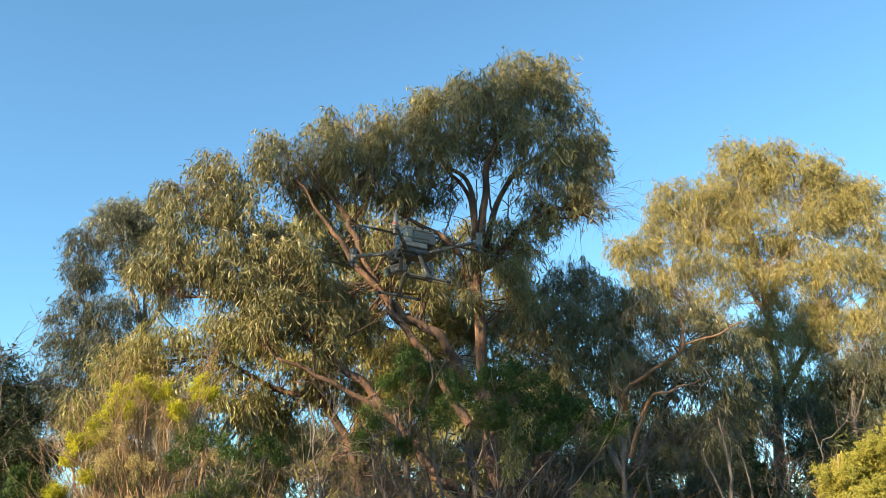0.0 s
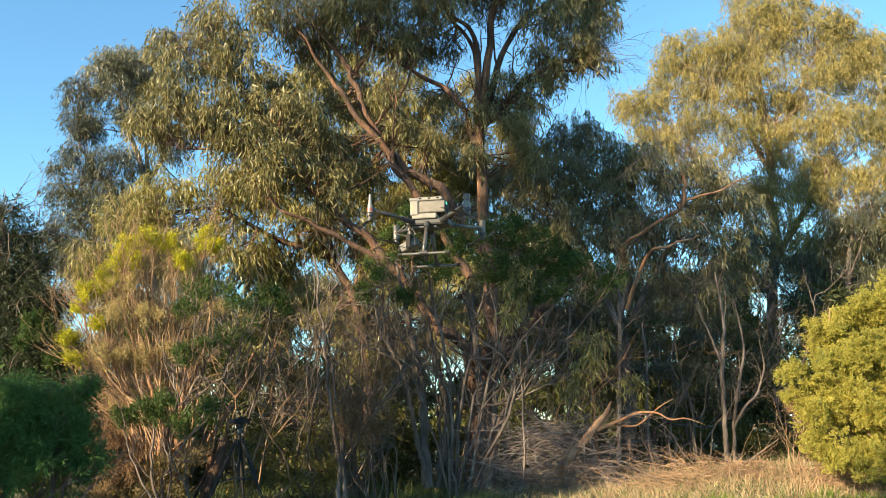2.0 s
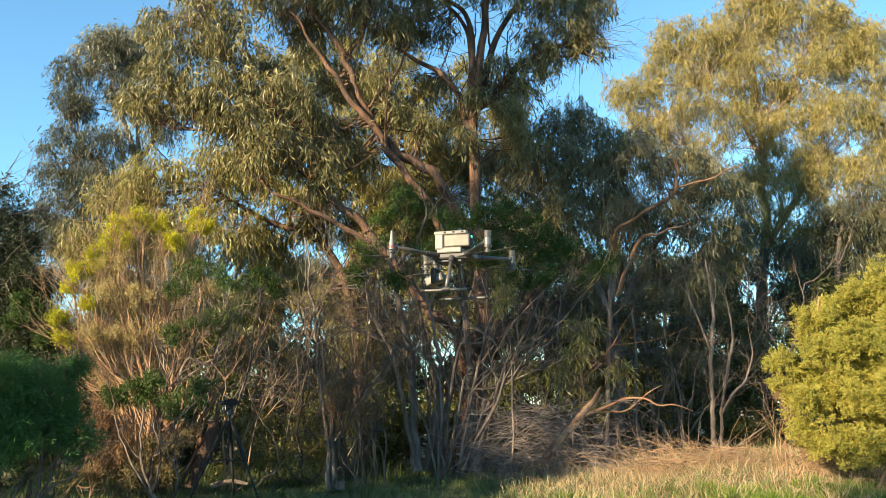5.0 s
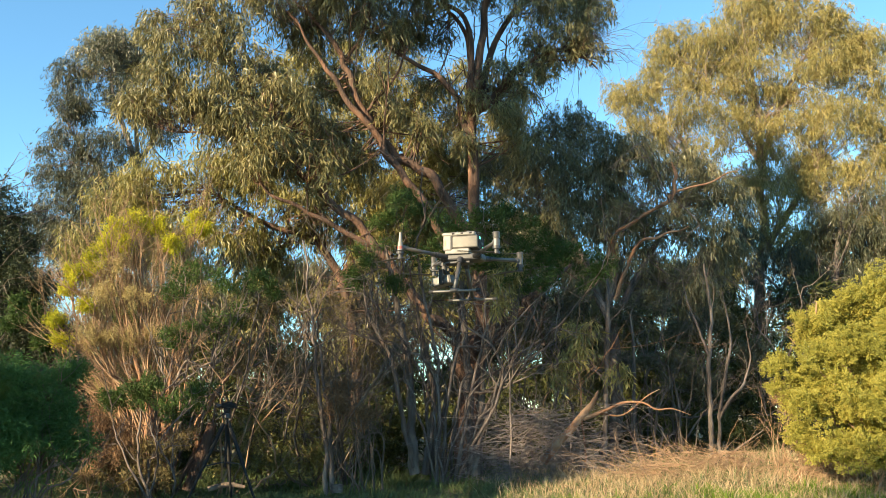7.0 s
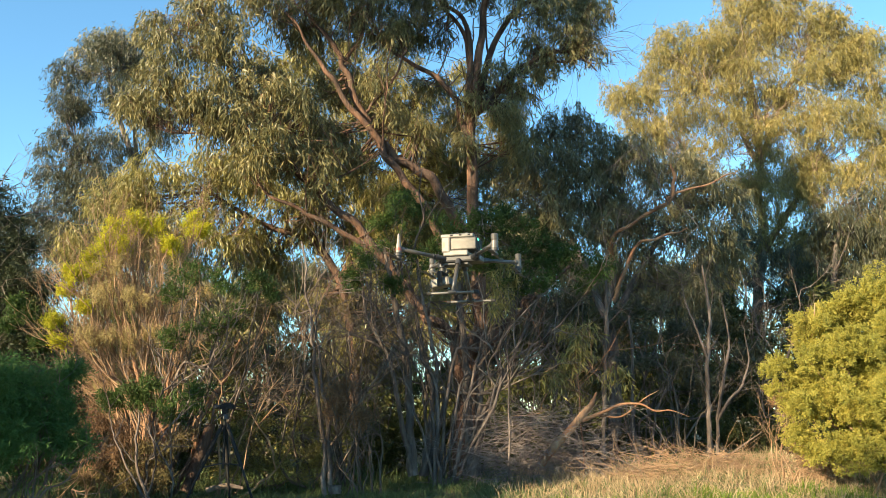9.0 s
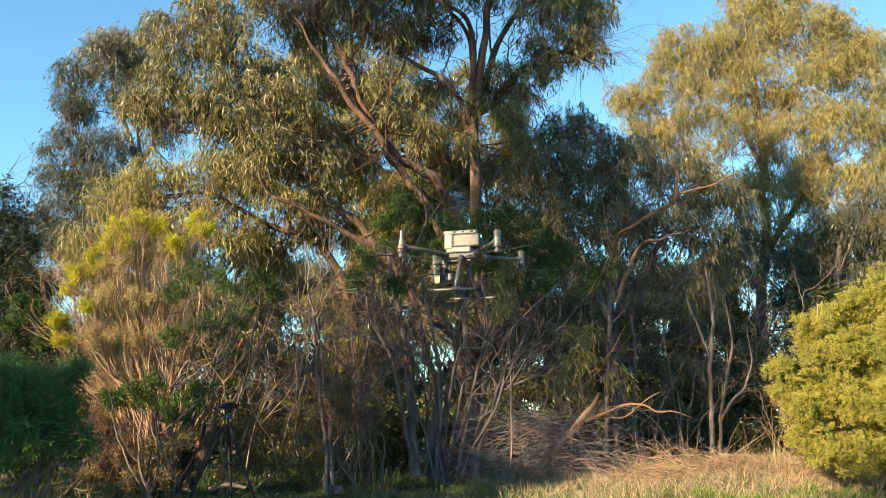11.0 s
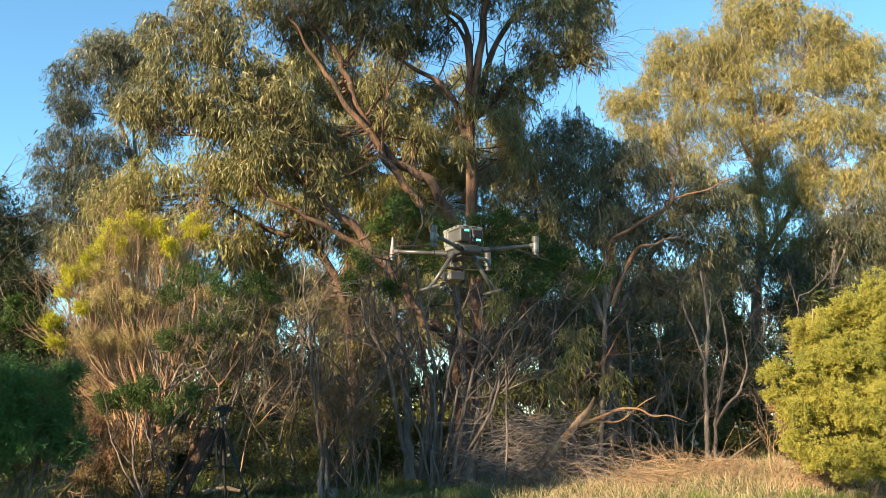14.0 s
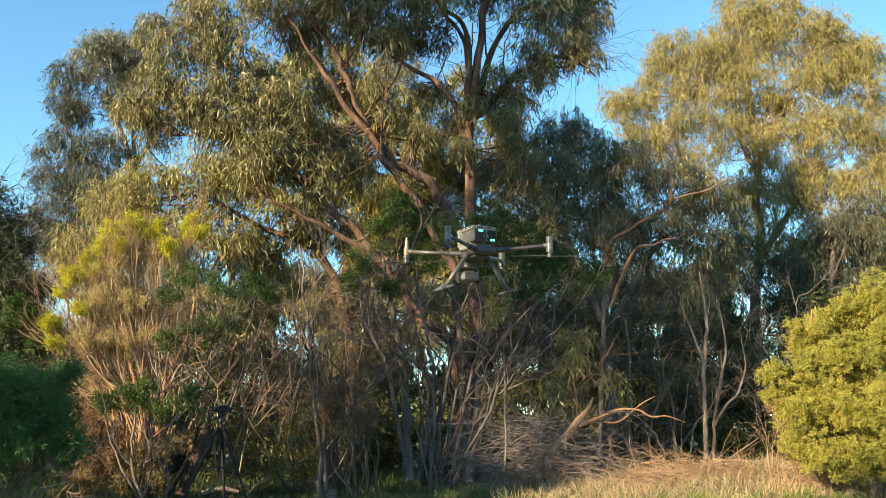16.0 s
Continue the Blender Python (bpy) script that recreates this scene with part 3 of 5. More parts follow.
# gum behind and to one side, gold sunlight put into its leaf colour
gum_tree("gum_tree", "leaning gum with golden-green leaves beside the tall gum", [
    ("trunk", [(-2.191, 24, -0.002, 0.18), (-2.526, 23.8, 4.219, 0.14), (-3.475, 23.6, 6.22, 0.11), (-4.734, 23.4, 7.767, 0.1), (-5.958, 23.2, 8.355, 0.05)]),
    ("limb", [(-2.836, 23.7, 4.826, 0.12), (-1.955, 23.9, 6.76, 0.09), (-1.347, 24, 8.421, 0.05), (-1.522, 24, 9.762, 0.03)]),
    ("limb", [(-3.475, 23.6, 6.22, 0.1), (-4.765, 23, 6.566, 0.07), (-6.433, 22.8, 7.609, 0.03)]),
], [
    (-6.328, 22.8, 7.881, 1.1), (-7.788, 22.6, 7.874, 0.85), (-5.168, 23, 8.214, 1), (-4.21, 23, 7.241, 0.9), (-5.649, 22.8, 6.63, 0.9), (-3.711, 23.4, 9.266, 0.9), (-2.487, 23.8, 10.561, 0.9), (-3.056, 23.4, 7.936, 0.9),
    (-6.937, 22.6, 6.627, 0.7), (-1.506, 24, 11.496, 0.8), (-0.874, 24, 9.366, 0.9), (-2.138, 23.6, 7.32, 0.8), (-9.547, 22.6, 6.114, 0.6), (-1.221, 24, 7.71, 0.8), (0.08, 24.2, 8.718, 0.7), (-4.77, 23.6, 11.089, 0.7),
] + [
    (-3.92, 24.4, 11.743, 0.8), (-2.899, 24.4, 12.078, 0.7), (-1.542, 24.4, 10.395, 0.9), (-0.53, 24.4, 10.719, 0.7), (-2.501, 24, 9.419, 0.9), (-4.162, 24, 10.515, 0.7), (-5.041, 23.6, 9.712, 0.8), (0.05, 24.6, 7.822, 0.8), (1.079, 24.8, 8.862, 0.7), (-0.928, 24.2, 6.781, 0.8), (-3.398, 23.8, 6.616, 0.8), (-4.851, 23.4, 6.119, 0.8), (-2.174, 24, 6.149, 0.8), (-8.228, 22.8, 7.014, 0.8), (-9.015, 22.8, 7.345, 0.6), (0.682, 25, 11.457, 0.6), (1.834, 25, 10.316, 0.6),
] + [
    (-1.37, 24.5, 8.057, 0.9), (-0.067, 25, 8.706, 0.9), (1.264, 25, 8.189, 0.85), (-0.388, 24.5, 6.89, 0.9), (1.875, 24.5, 6.89, 0.8), (-2.299, 24.2, 6.825, 0.8), (0.612, 25.2, 10.171, 0.7), (1.96, 25.2, 9.287, 0.7), (-3.525, 24.2, 4.894, 0.7), (-1.339, 24.4, 5.564, 0.8), (-2.556, 24.2, 3.637, 0.7), (-0.063, 24.4, 4.285, 0.8), (-3.673, 24.4, 9.384, 0.7), (-2.366, 24.6, 8.592, 0.7), (-4.773, 24, 5.658, 0.7), (1.222, 24.6, 5.596, 0.7),
], GUM_GOLD, BARK, 2, 640, 0.18)

# gum on the other side of the trunk, shade partly put into its leaves
gum_tree("gum_tree", "drooping gum beside the tall gum, its shade partly in the leaf colour", [
    ("trunk", [(3.967, 21.5, 0.056, 0.2), (4.148, 21.5, 2.86, 0.15), (4.319, 21.6, 5.109, 0.12), (4.573, 21.8, 7.047, 0.06)]),
    ("limb", [(4.168, 21.5, 3.41, 0.1), (3.48, 21.6, 5.396, 0.07), (2.826, 21.8, 6.602, 0.03)]),
    ("limb", [(4.23, 21.5, 3.965, 0.1), (5.333, 21.6, 5.684, 0.07), (6.318, 21.8, 7.196, 0.03)]),
    ("bare_limb", [(4.262, 21.5, 5.235, 0.06), (4.195, 21, 5.785, 0.045), (4.674, 20.6, 6.07, 0.04), (5.393, 20.4, 6.497, 0.045), (5.677, 20.4, 6.742, 0.028), (6.32, 20.4, 6.898, 0.022), (7.158, 20.4, 7.303, 0.01)]),
    ("bare_limb", [(5.418, 20.4, 6.469, 0.05), (5.539, 20.4, 6.911, 0.045), (5.586, 20.4, 7.26, 0.035), (5.502, 20.4, 7.443, 0.01)]),
    ("bare_limb", [(4.226, 21.5, 4.245, 0.06), (4.732, 21, 5.524, 0.04), (5.191, 20.6, 5.647, 0.03), (5.909, 20.6, 5.912, 0.012)]),
], [
    (2.869, 22, 7.98, 0.95), (3.841, 22, 7.343, 1), (4.921, 22, 7.914, 0.95), (5.927, 22, 7.729, 0.9), (6.74, 22, 7.25, 0.8), (2.87, 21.6, 6.683, 0.9), (4.24, 21.6, 6.209, 0.9),
    (5.569, 21.8, 6.355, 0.9), (6.661, 21.8, 6.034, 0.7), (3.396, 23, 9.396, 0.8), (2.427, 23, 8.935, 0.6), (4.013, 22.5, 8.405, 0.8), (1.985, 22.4, 7.508, 0.6), (4.921, 22, 5.275, 0.8), (6.11, 22, 4.682, 0.8), (3.631, 22, 5.035, 0.7),
    (1.616, 23, 8.315, 0.7), (2.369, 22.6, 6.338, 0.8), (7.7, 22.4, 7.022, 0.6), (2.951, 23, 5.657, 0.8), (1.515, 23, 6.449, 0.7), (7.546, 22.6, 5.589, 0.6),
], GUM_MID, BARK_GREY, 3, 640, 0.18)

# large gum standing back, low sunlight put into its leaf colour
gum_tree("gum_tree", "big spreading gum with evening light painted into its golden crown, and pale limbs", [
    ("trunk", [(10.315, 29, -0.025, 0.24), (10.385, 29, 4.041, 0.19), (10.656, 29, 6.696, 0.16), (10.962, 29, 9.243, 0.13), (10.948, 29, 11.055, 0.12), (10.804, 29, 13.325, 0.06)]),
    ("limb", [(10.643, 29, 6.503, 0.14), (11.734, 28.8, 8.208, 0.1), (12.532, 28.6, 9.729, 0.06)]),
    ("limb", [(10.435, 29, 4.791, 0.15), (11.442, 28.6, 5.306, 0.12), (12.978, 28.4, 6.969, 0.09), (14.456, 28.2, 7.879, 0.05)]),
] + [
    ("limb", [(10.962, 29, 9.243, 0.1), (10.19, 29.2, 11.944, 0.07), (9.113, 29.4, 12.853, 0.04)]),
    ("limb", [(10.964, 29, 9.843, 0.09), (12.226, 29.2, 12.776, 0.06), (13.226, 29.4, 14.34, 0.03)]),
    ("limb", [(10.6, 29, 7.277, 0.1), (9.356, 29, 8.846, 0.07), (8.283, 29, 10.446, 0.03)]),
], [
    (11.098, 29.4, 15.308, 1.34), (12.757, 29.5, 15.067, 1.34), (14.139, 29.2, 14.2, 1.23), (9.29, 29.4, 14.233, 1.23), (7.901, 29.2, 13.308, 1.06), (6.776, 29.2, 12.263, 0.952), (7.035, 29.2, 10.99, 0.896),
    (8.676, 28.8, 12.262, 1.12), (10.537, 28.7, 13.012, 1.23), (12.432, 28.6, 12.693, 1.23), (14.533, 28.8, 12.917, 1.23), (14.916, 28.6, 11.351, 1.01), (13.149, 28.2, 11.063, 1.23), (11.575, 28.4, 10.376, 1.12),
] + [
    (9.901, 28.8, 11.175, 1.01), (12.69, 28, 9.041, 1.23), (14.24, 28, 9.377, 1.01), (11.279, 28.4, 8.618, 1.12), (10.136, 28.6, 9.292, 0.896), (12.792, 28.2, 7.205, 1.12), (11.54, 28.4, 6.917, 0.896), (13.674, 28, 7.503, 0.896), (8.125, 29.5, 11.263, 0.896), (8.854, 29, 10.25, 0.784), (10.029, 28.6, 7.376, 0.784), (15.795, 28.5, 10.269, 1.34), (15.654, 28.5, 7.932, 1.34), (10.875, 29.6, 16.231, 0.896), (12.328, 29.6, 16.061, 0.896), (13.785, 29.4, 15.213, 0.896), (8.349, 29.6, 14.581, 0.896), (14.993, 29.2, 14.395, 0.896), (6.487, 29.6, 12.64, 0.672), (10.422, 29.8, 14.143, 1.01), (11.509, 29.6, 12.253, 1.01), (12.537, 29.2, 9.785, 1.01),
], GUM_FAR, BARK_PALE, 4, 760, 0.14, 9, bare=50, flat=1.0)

# gum low beside the big one, its shade put into the leaf colour
gum_tree("gum_tree", "drooping gum under the big gum, shade painted into its dark leaves", [
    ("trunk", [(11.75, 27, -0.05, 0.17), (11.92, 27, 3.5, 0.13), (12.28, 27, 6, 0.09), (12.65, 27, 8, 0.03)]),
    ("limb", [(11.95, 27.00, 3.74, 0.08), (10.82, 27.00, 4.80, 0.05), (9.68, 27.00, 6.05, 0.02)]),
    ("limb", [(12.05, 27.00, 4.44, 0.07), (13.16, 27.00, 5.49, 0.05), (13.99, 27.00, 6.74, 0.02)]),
], [(12.44, 27.00, 7.30, 0.9), (13.55, 27.00, 6.84, 1), (11.29, 27.00, 6.31, 0.8), (12.66, 27.00, 5.76, 1), (13.78, 27.00, 5.49, 1.1), (10.04, 27.50, 6.13, 0.7), (9.38, 27.50, 7.05, 0.6), (10.57, 27.00, 4.97, 0.8), (11.87, 27.00, 4.79, 0.9), (8.09, 27.00, 6.05, 0.7), (13.69, 27.20, 8.26, 0.6), (14.34, 27.00, 6.74, 1)], GUM_SHADED, BARK_GREY, 9, 520, 0.17, 7, bare=20)

# gum standing back on the other side, lower-crown shade carried by darker leaves
gum_tree("gum_tree", "slim gum standing back with a bronze-tipped open crown", [
    ("trunk", [(-9.929, 30, -0.013, 0.24), (-10.134, 30, 4.901, 0.19), (-10.57, 30, 8.077, 0.15), (-11.042, 30, 10.751, 0.11), (-11.777, 30, 12.654, 0.06), (-12.308, 30, 14.381, 0.03)]),
    ("limb", [(-10.57, 30, 8.077, 0.1), (-12.222, 29.8, 10.07, 0.06), (-13.259, 29.6, 11.667, 0.03)]),
    ("limb", [(-10.901, 30, 10.127, 0.09), (-10.065, 30.2, 11.871, 0.06), (-9.612, 30.4, 13.672, 0.03)]),
], [
    (-12.412, 30, 14.331, 1.16), (-11.462, 30.2, 14.725, 0.99), (-13.4, 29.8, 13.5, 0.77), (-13.3, 29.6, 12.455, 0.66), (-11.434, 30, 12.953, 0.88), (-13.3, 29.6, 10.753, 0.88), (-11.878, 29.6, 10.694, 1.1), (-13.4, 29.5, 9.504, 0.77), (-12.318, 29.6, 9.278, 1.1),
    (-10.916, 29.6, 9.033, 0.99), (-12.94, 29.8, 12.276, 0.715), (-13.9, 29.6, 9.958, 0.495), (-10.076, 30, 11.603, 0.88), (-12.848, 29.5, 7.504, 0.88), (-11.498, 29.5, 7.463, 0.99),
] + [(-14.69, 30.00, 8.07, 0.9), (-13.74, 30.00, 8.64, 0.8), (-13.22, 30.00, 7.46, 1), (-15.01, 30.00, 7.17, 0.9), (-12.49, 30.00, 7.66, 0.9), (-12.16, 30.00, 8.63, 0.8)], GUM_SHADED, BARK_GREY, 5, 640, 0.16, flat=0.75)

# extra crown in the sunlit leaf colour, for a lit top
gum_tree("gum_tree", "gum standing back, sunlight painted into its bronze-gold top", [
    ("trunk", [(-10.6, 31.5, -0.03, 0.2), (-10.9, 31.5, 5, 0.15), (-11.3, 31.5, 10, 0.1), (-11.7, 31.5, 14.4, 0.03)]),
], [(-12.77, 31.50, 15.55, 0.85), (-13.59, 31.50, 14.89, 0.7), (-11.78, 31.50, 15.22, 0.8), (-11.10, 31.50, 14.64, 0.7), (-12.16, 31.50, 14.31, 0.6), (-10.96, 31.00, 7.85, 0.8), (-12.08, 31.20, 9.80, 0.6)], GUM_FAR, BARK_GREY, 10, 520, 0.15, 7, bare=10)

# tree at the edge of the clearing, darkened by leaf colour to look shaded
gum_tree("gum_tree", "dense tree at the edge with full shade painted into its leaves", [
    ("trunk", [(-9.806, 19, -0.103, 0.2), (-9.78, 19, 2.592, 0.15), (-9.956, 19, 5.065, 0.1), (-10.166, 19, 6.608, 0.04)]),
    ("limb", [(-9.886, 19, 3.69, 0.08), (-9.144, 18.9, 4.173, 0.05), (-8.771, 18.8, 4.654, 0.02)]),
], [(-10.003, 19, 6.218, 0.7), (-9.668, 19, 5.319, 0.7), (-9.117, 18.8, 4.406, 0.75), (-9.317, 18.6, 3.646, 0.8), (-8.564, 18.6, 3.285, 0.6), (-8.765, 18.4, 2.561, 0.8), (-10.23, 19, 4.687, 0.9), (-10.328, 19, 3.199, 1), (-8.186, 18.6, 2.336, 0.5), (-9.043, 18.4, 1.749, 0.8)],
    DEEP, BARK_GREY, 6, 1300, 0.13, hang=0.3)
shrub("gum_sapling", "sunlit sapling with small yellow-green leaves against dark foliage", (-7.574, 16.5, -0.02), [(-8.017, 16.5, 3.63, 0.22), (-7.784, 16.5, 3.415, 0.2), (-8.094, 16.4, 3.245, 0.2), (-7.579, 16.5, 2.883, 0.15)], HEATH, BARK_GREY, 18, 900, .07, nstems=3, stem_r=.012, length=.3)

# shrubs
shrub("paperbark_shrub", "yellow-tipped shrub with bare tan branches below", (-5.378, 17, 0.001), [(-6.103, 17, 5.293, 0.32), (-6.447, 16.9, 5.112, 0.29), (-6.607, 16.8, 4.776, 0.27), (-6.763, 16.7, 4.424, 0.27), (-7.085, 16.6, 4.187, 0.24), (-7.172, 16.6, 3.914, 0.2), (-5.011, 17.3, 5.335, 0.29), (-4.831, 17.3, 5.161, 0.18), (-5.739, 17.1, 5.234, 0.24), (-7.348, 16.5, 3.308, 0.21), (-7.213, 16.5, 2.957, 0.21), (-6.782, 16.5, 3.576, 0.17), (-6.221, 16.8, 4.776, 0.22), (-5.402, 17, 4.814, 0.22)], YELLOW, TWIG_TAN, 11, 4600, .055, nstems=58, stem_r=.024, nlobes=12, shell=.5, forks=7, wob=.06, length=.7, spread=.26, flat=.8, inner=(TAWNY, [(-6.136, 17.2, 4.737, 0.5), (-6.456, 17, 3.914, 0.5), (-6.808, 16.9, 3.24, 0.4), (-5.584, 17.3, 4.41, 0.5), (-6.066, 17, 3.031, 0.5), (-5.387, 17.2, 3.492, 0.45), (-7.06, 16.8, 2.799, 0.3), (-4.911, 17.4, 3.968, 0.4), (-6.551, 17, 2.165, 0.45), (-5.717, 17.1, 2.168, 0.45), (-6.342, 16.6, 4.407, 0.35), (-6.58, 16.5, 3.738, 0.4), (-5.973, 16.6, 3.751, 0.4), (-6.697, 16.4, 2.981, 0.35), (-6.093, 16.5, 2.883, 0.4), (-5.529, 16.7, 3.006, 0.4)], 0.55))
shrub("tea_tree", "green fine-leaved tea-tree with layered foliage and red-brown trunk", (-5.442, 17.2, 0.002), [(-4.758, 16.4, 4.264, 0.4), (-4.052, 16.2, 3.965, 0.36), (-3.547, 16.3, 3.979, 0.32), (-4.328, 16, 3.153, 0.38), (-4.988, 16, 2.947, 0.26), (-3.816, 16.2, 3.382, 0.3), (-3.242, 16.4, 3.832, 0.25), (-5.055, 16.4, 3.832, 0.25)], HEATH, BARK_GREY, 12, 2600, .055, nstems=12, stem_r=.035, flat=.55, forks=6)
trunk_tree("tea_tree", "red-barked twin trunks of an old tea-tree", [
    [(-5.24, 16.60, 0.33, 0.13), (-5.34, 16.60, 0.74, 0.115), (-5.50, 16.70, 1.10, 0.09), (-5.61, 16.80, 1.72, 0.06), (-5.85, 16.80, 2.46, 0.04), (-6.21, 16.90, 3.45, 0.02)],
    [(-5.23, 16.70, 0.38, 0.08), (-5.19, 16.70, 0.89, 0.07), (-5.30, 16.80, 1.51, 0.055), (-5.20, 16.80, 2.35, 0.04), (-5.16, 16.90, 3.22, 0.02)],
    [(-4.66, 17.00, 0.35, 0.085), (-4.71, 17.00, 0.98, 0.075), (-4.67, 17.00, 1.45, 0.06), (-4.29, 16.90, 2.03, 0.05), (-4.09, 16.80, 2.35, 0.04), (-3.85, 16.70, 2.98, 0.02)],
], BARK_RED, 19, 4, .7)
shrub("tea_tree", "low green shrub with small glossy leaves", (-5.019, 15.4, -0.055), [(-5.462, 15.5, 1.871, 0.36), (-4.736, 15.4, 1.773, 0.42), (-4.254, 15.4, 1.918, 0.34), (-5.788, 15.6, 1.775, 0.25), (-5.176, 15.5, 2.017, 0.3)], HEATH, BARK_GREY, 17, 2200, .06, nstems=5, stem_r=.03, flat=.5)
shrub("tea_tree", "dark green tea-tree canopy over grey crooked stems", (-0.046, 18, 0.078), [(-0.762, 18, 5.754, 0.62), (-1.103, 17.8, 5.323, 0.5), (0.186, 17.6, 5.281, 0.6), (0.999, 17.6, 5.4, 0.6), (1.67, 17.4, 5.006, 0.6), (2.462, 17.4, 4.658, 0.6), (2.964, 17.4, 4.312, 0.5), (-1.562, 17.8, 4.728, 0.45), (0.752, 17.4, 4.658, 0.6), (1.973, 17.2, 4.167, 0.5), (-0.277, 17.6, 4.751, 0.5), (-1.077, 17.6, 4.111, 0.4), (1.316, 17.4, 4.197, 0.5), (-1.903, 17.8, 4.257, 0.35)], HEATH, BARK_GREY, 13, 3000, .06, nstems=14, stem_r=.04, flat=.5, category="tree", forks=6, length=1.1, wob=.12)
shrub("lime_bush", "rounded bush of dense lime-yellow foliage lit by low sun", (7.134, 14.5, 0.188), [(7.45, 14.80, 3.54, 0.62), (6.89, 14.80, 3.30, 0.5), (6.33, 14.70, 2.96, 0.36), (5.98, 14.70, 2.98, 0.26), (5.59, 14.50, 2.24, 0.36), (6.02, 14.30, 2.28, 0.42), (6.59, 14.30, 2.55, 0.5), (7.09, 14.20, 2.54, 0.6), (5.44, 14.50, 1.92, 0.2), (5.74, 14.20, 1.65, 0.42), (6.20, 14.00, 1.73, 0.5), (6.73, 13.90, 1.64, 0.55), (5.61, 14.20, 1.16, 0.34), (5.97, 14.00, 1.04, 0.42), (6.48, 13.80, 0.96, 0.5), (7.19, 14.00, 1.82, 0.6), (7.53, 14.40, 3.11, 0.6), (7.02, 13.90, 1.04, 0.5), (6.85, 15.20, 3.10, 0.5), (7.42, 15.20, 2.80, 0.7), (6.51, 15.10, 1.84, 0.6), (7.18, 15.00, 1.36, 0.7), (6.74, 14.70, 2.20, 0.6), (7.11, 14.60, 2.10, 0.6), (6.75, 14.50, 1.28, 0.6), (6.11, 14.60, 1.83, 0.5), (6.11, 14.70, 2.58, 0.35)], LIME, TWIG_TAN, 14, 8200, .030, nstems=6, stem_r=.03, nlobes=13, shell=.86, bunch_r=.036, ratio=.55, lobe=(.3, .48), length=.3, forks=1)
shrub("wattle_bush", "feathery blue-green wattle bush in shade", (-6.31, 13.2, -0.078), [(-6.426, 13.2, 1.955, 0.7), (-5.817, 13.2, 1.707, 0.48), (-5.928, 13, 1.141, 0.7), (-6.77, 13, 1.382, 0.9), (-5.69, 13.4, 2.215, 0.28), (-5.472, 13.2, 1.053, 0.36)], WATTLE, BARK_GREY, 15, 2600, .085, nstems=9, stem_r=.025, ratio=.16, hang=.3, nlobes=16, bunch_r=.09)

# thicket of grey stems
trunk_tree("paperbark_tree", "many-stemmed paperbark with grey flaking trunks", [
    [(-0.60, 18.20, 0.33, 0.12), (-0.70, 18.20, 1.62, 0.088), (-0.73, 18.10, 2.54, 0.08), (-0.92, 18.00, 3.46, 0.07), (-1.05, 18.00, 4.16, 0.055), (-1.21, 18.00, 4.96, 0.03)],
    [(-0.42, 18.40, 0.32, 0.08), (-0.22, 18.40, 1.62, 0.062), (-0.30, 18.40, 2.41, 0.052), (-0.44, 18.30, 3.04, 0.045), (-0.57, 18.30, 3.81, 0.03)],
    [(-0.64, 18.10, 0.47, 0.06), (-0.88, 17.90, 1.62, 0.05), (-1.06, 17.80, 2.60, 0.042), (-1.53, 17.80, 3.52, 0.03), (-1.65, 17.80, 4.22, 0.015)],
    [(-0.34, 18.50, 0.31, 0.07), (-0.02, 18.60, 1.47, 0.06), (0.20, 18.60, 2.52, 0.05), (0.35, 18.60, 3.47, 0.04), (0.28, 18.60, 4.33, 0.02)],
    [(-0.71, 18.10, 2.62, 0.04), (-1.32, 17.80, 2.94, 0.03), (-1.85, 17.60, 3.16, 0.02), (-2.25, 17.60, 3.50, 0.01)],
], BARK_GREY, 41, 7, .9)
trunk_tree("paperbark_tree", "leaning paperbark with grey trunks beside the tall gum", [
    [(0.59, 18.10, 0.33, 0.13), (0.51, 18.20, 1.62, 0.1), (0.48, 18.30, 2.50, 0.085), (0.42, 18.40, 3.34, 0.07), (0.36, 18.50, 4.31, 0.04)],
    [(0.61, 18.00, 0.47, 0.06), (0.91, 17.90, 1.66, 0.042), (1.27, 17.80, 2.34, 0.036), (1.63, 17.80, 3.11, 0.03), (2.04, 17.80, 4.04, 0.016)],
    [(0.70, 18.20, 0.33, 0.09), (0.72, 18.30, 1.47, 0.08), (0.86, 18.50, 2.63, 0.07), (1.17, 18.60, 3.59, 0.05), (1.45, 18.60, 4.32, 0.025)],
    [(0.76, 17.90, 1.92, 0.03), (1.31, 17.60, 2.22, 0.022), (1.87, 17.50, 2.46, 0.015), (2.32, 17.50, 2.51, 0.008)],
    [(0.66, 18.00, 1.25, 0.04), (1.04, 17.70, 2.02, 0.03), (1.37, 17.60, 2.58, 0.022), (2.01, 17.60, 3.02, 0.012)],
], BARK_GREY, 42, 7, .9)
bare_shrub("dead_shrub", "tangle of bare grey branches in the thicket", (-2.642, 18.6, -0.07), [(-3.686, 18.6, 4.376), (-3.264, 18.9, 4.796), (-2.453, 18.4, 4.589), (-1.936, 18.2, 3.839), (-2.874, 18.2, 3.602), (-3.972, 18.4, 3.505), (-2.121, 17.9, 3.107), (-1.567, 18.2, 2.899)], .03, TWIG, 43, 10, 1.3, .25)
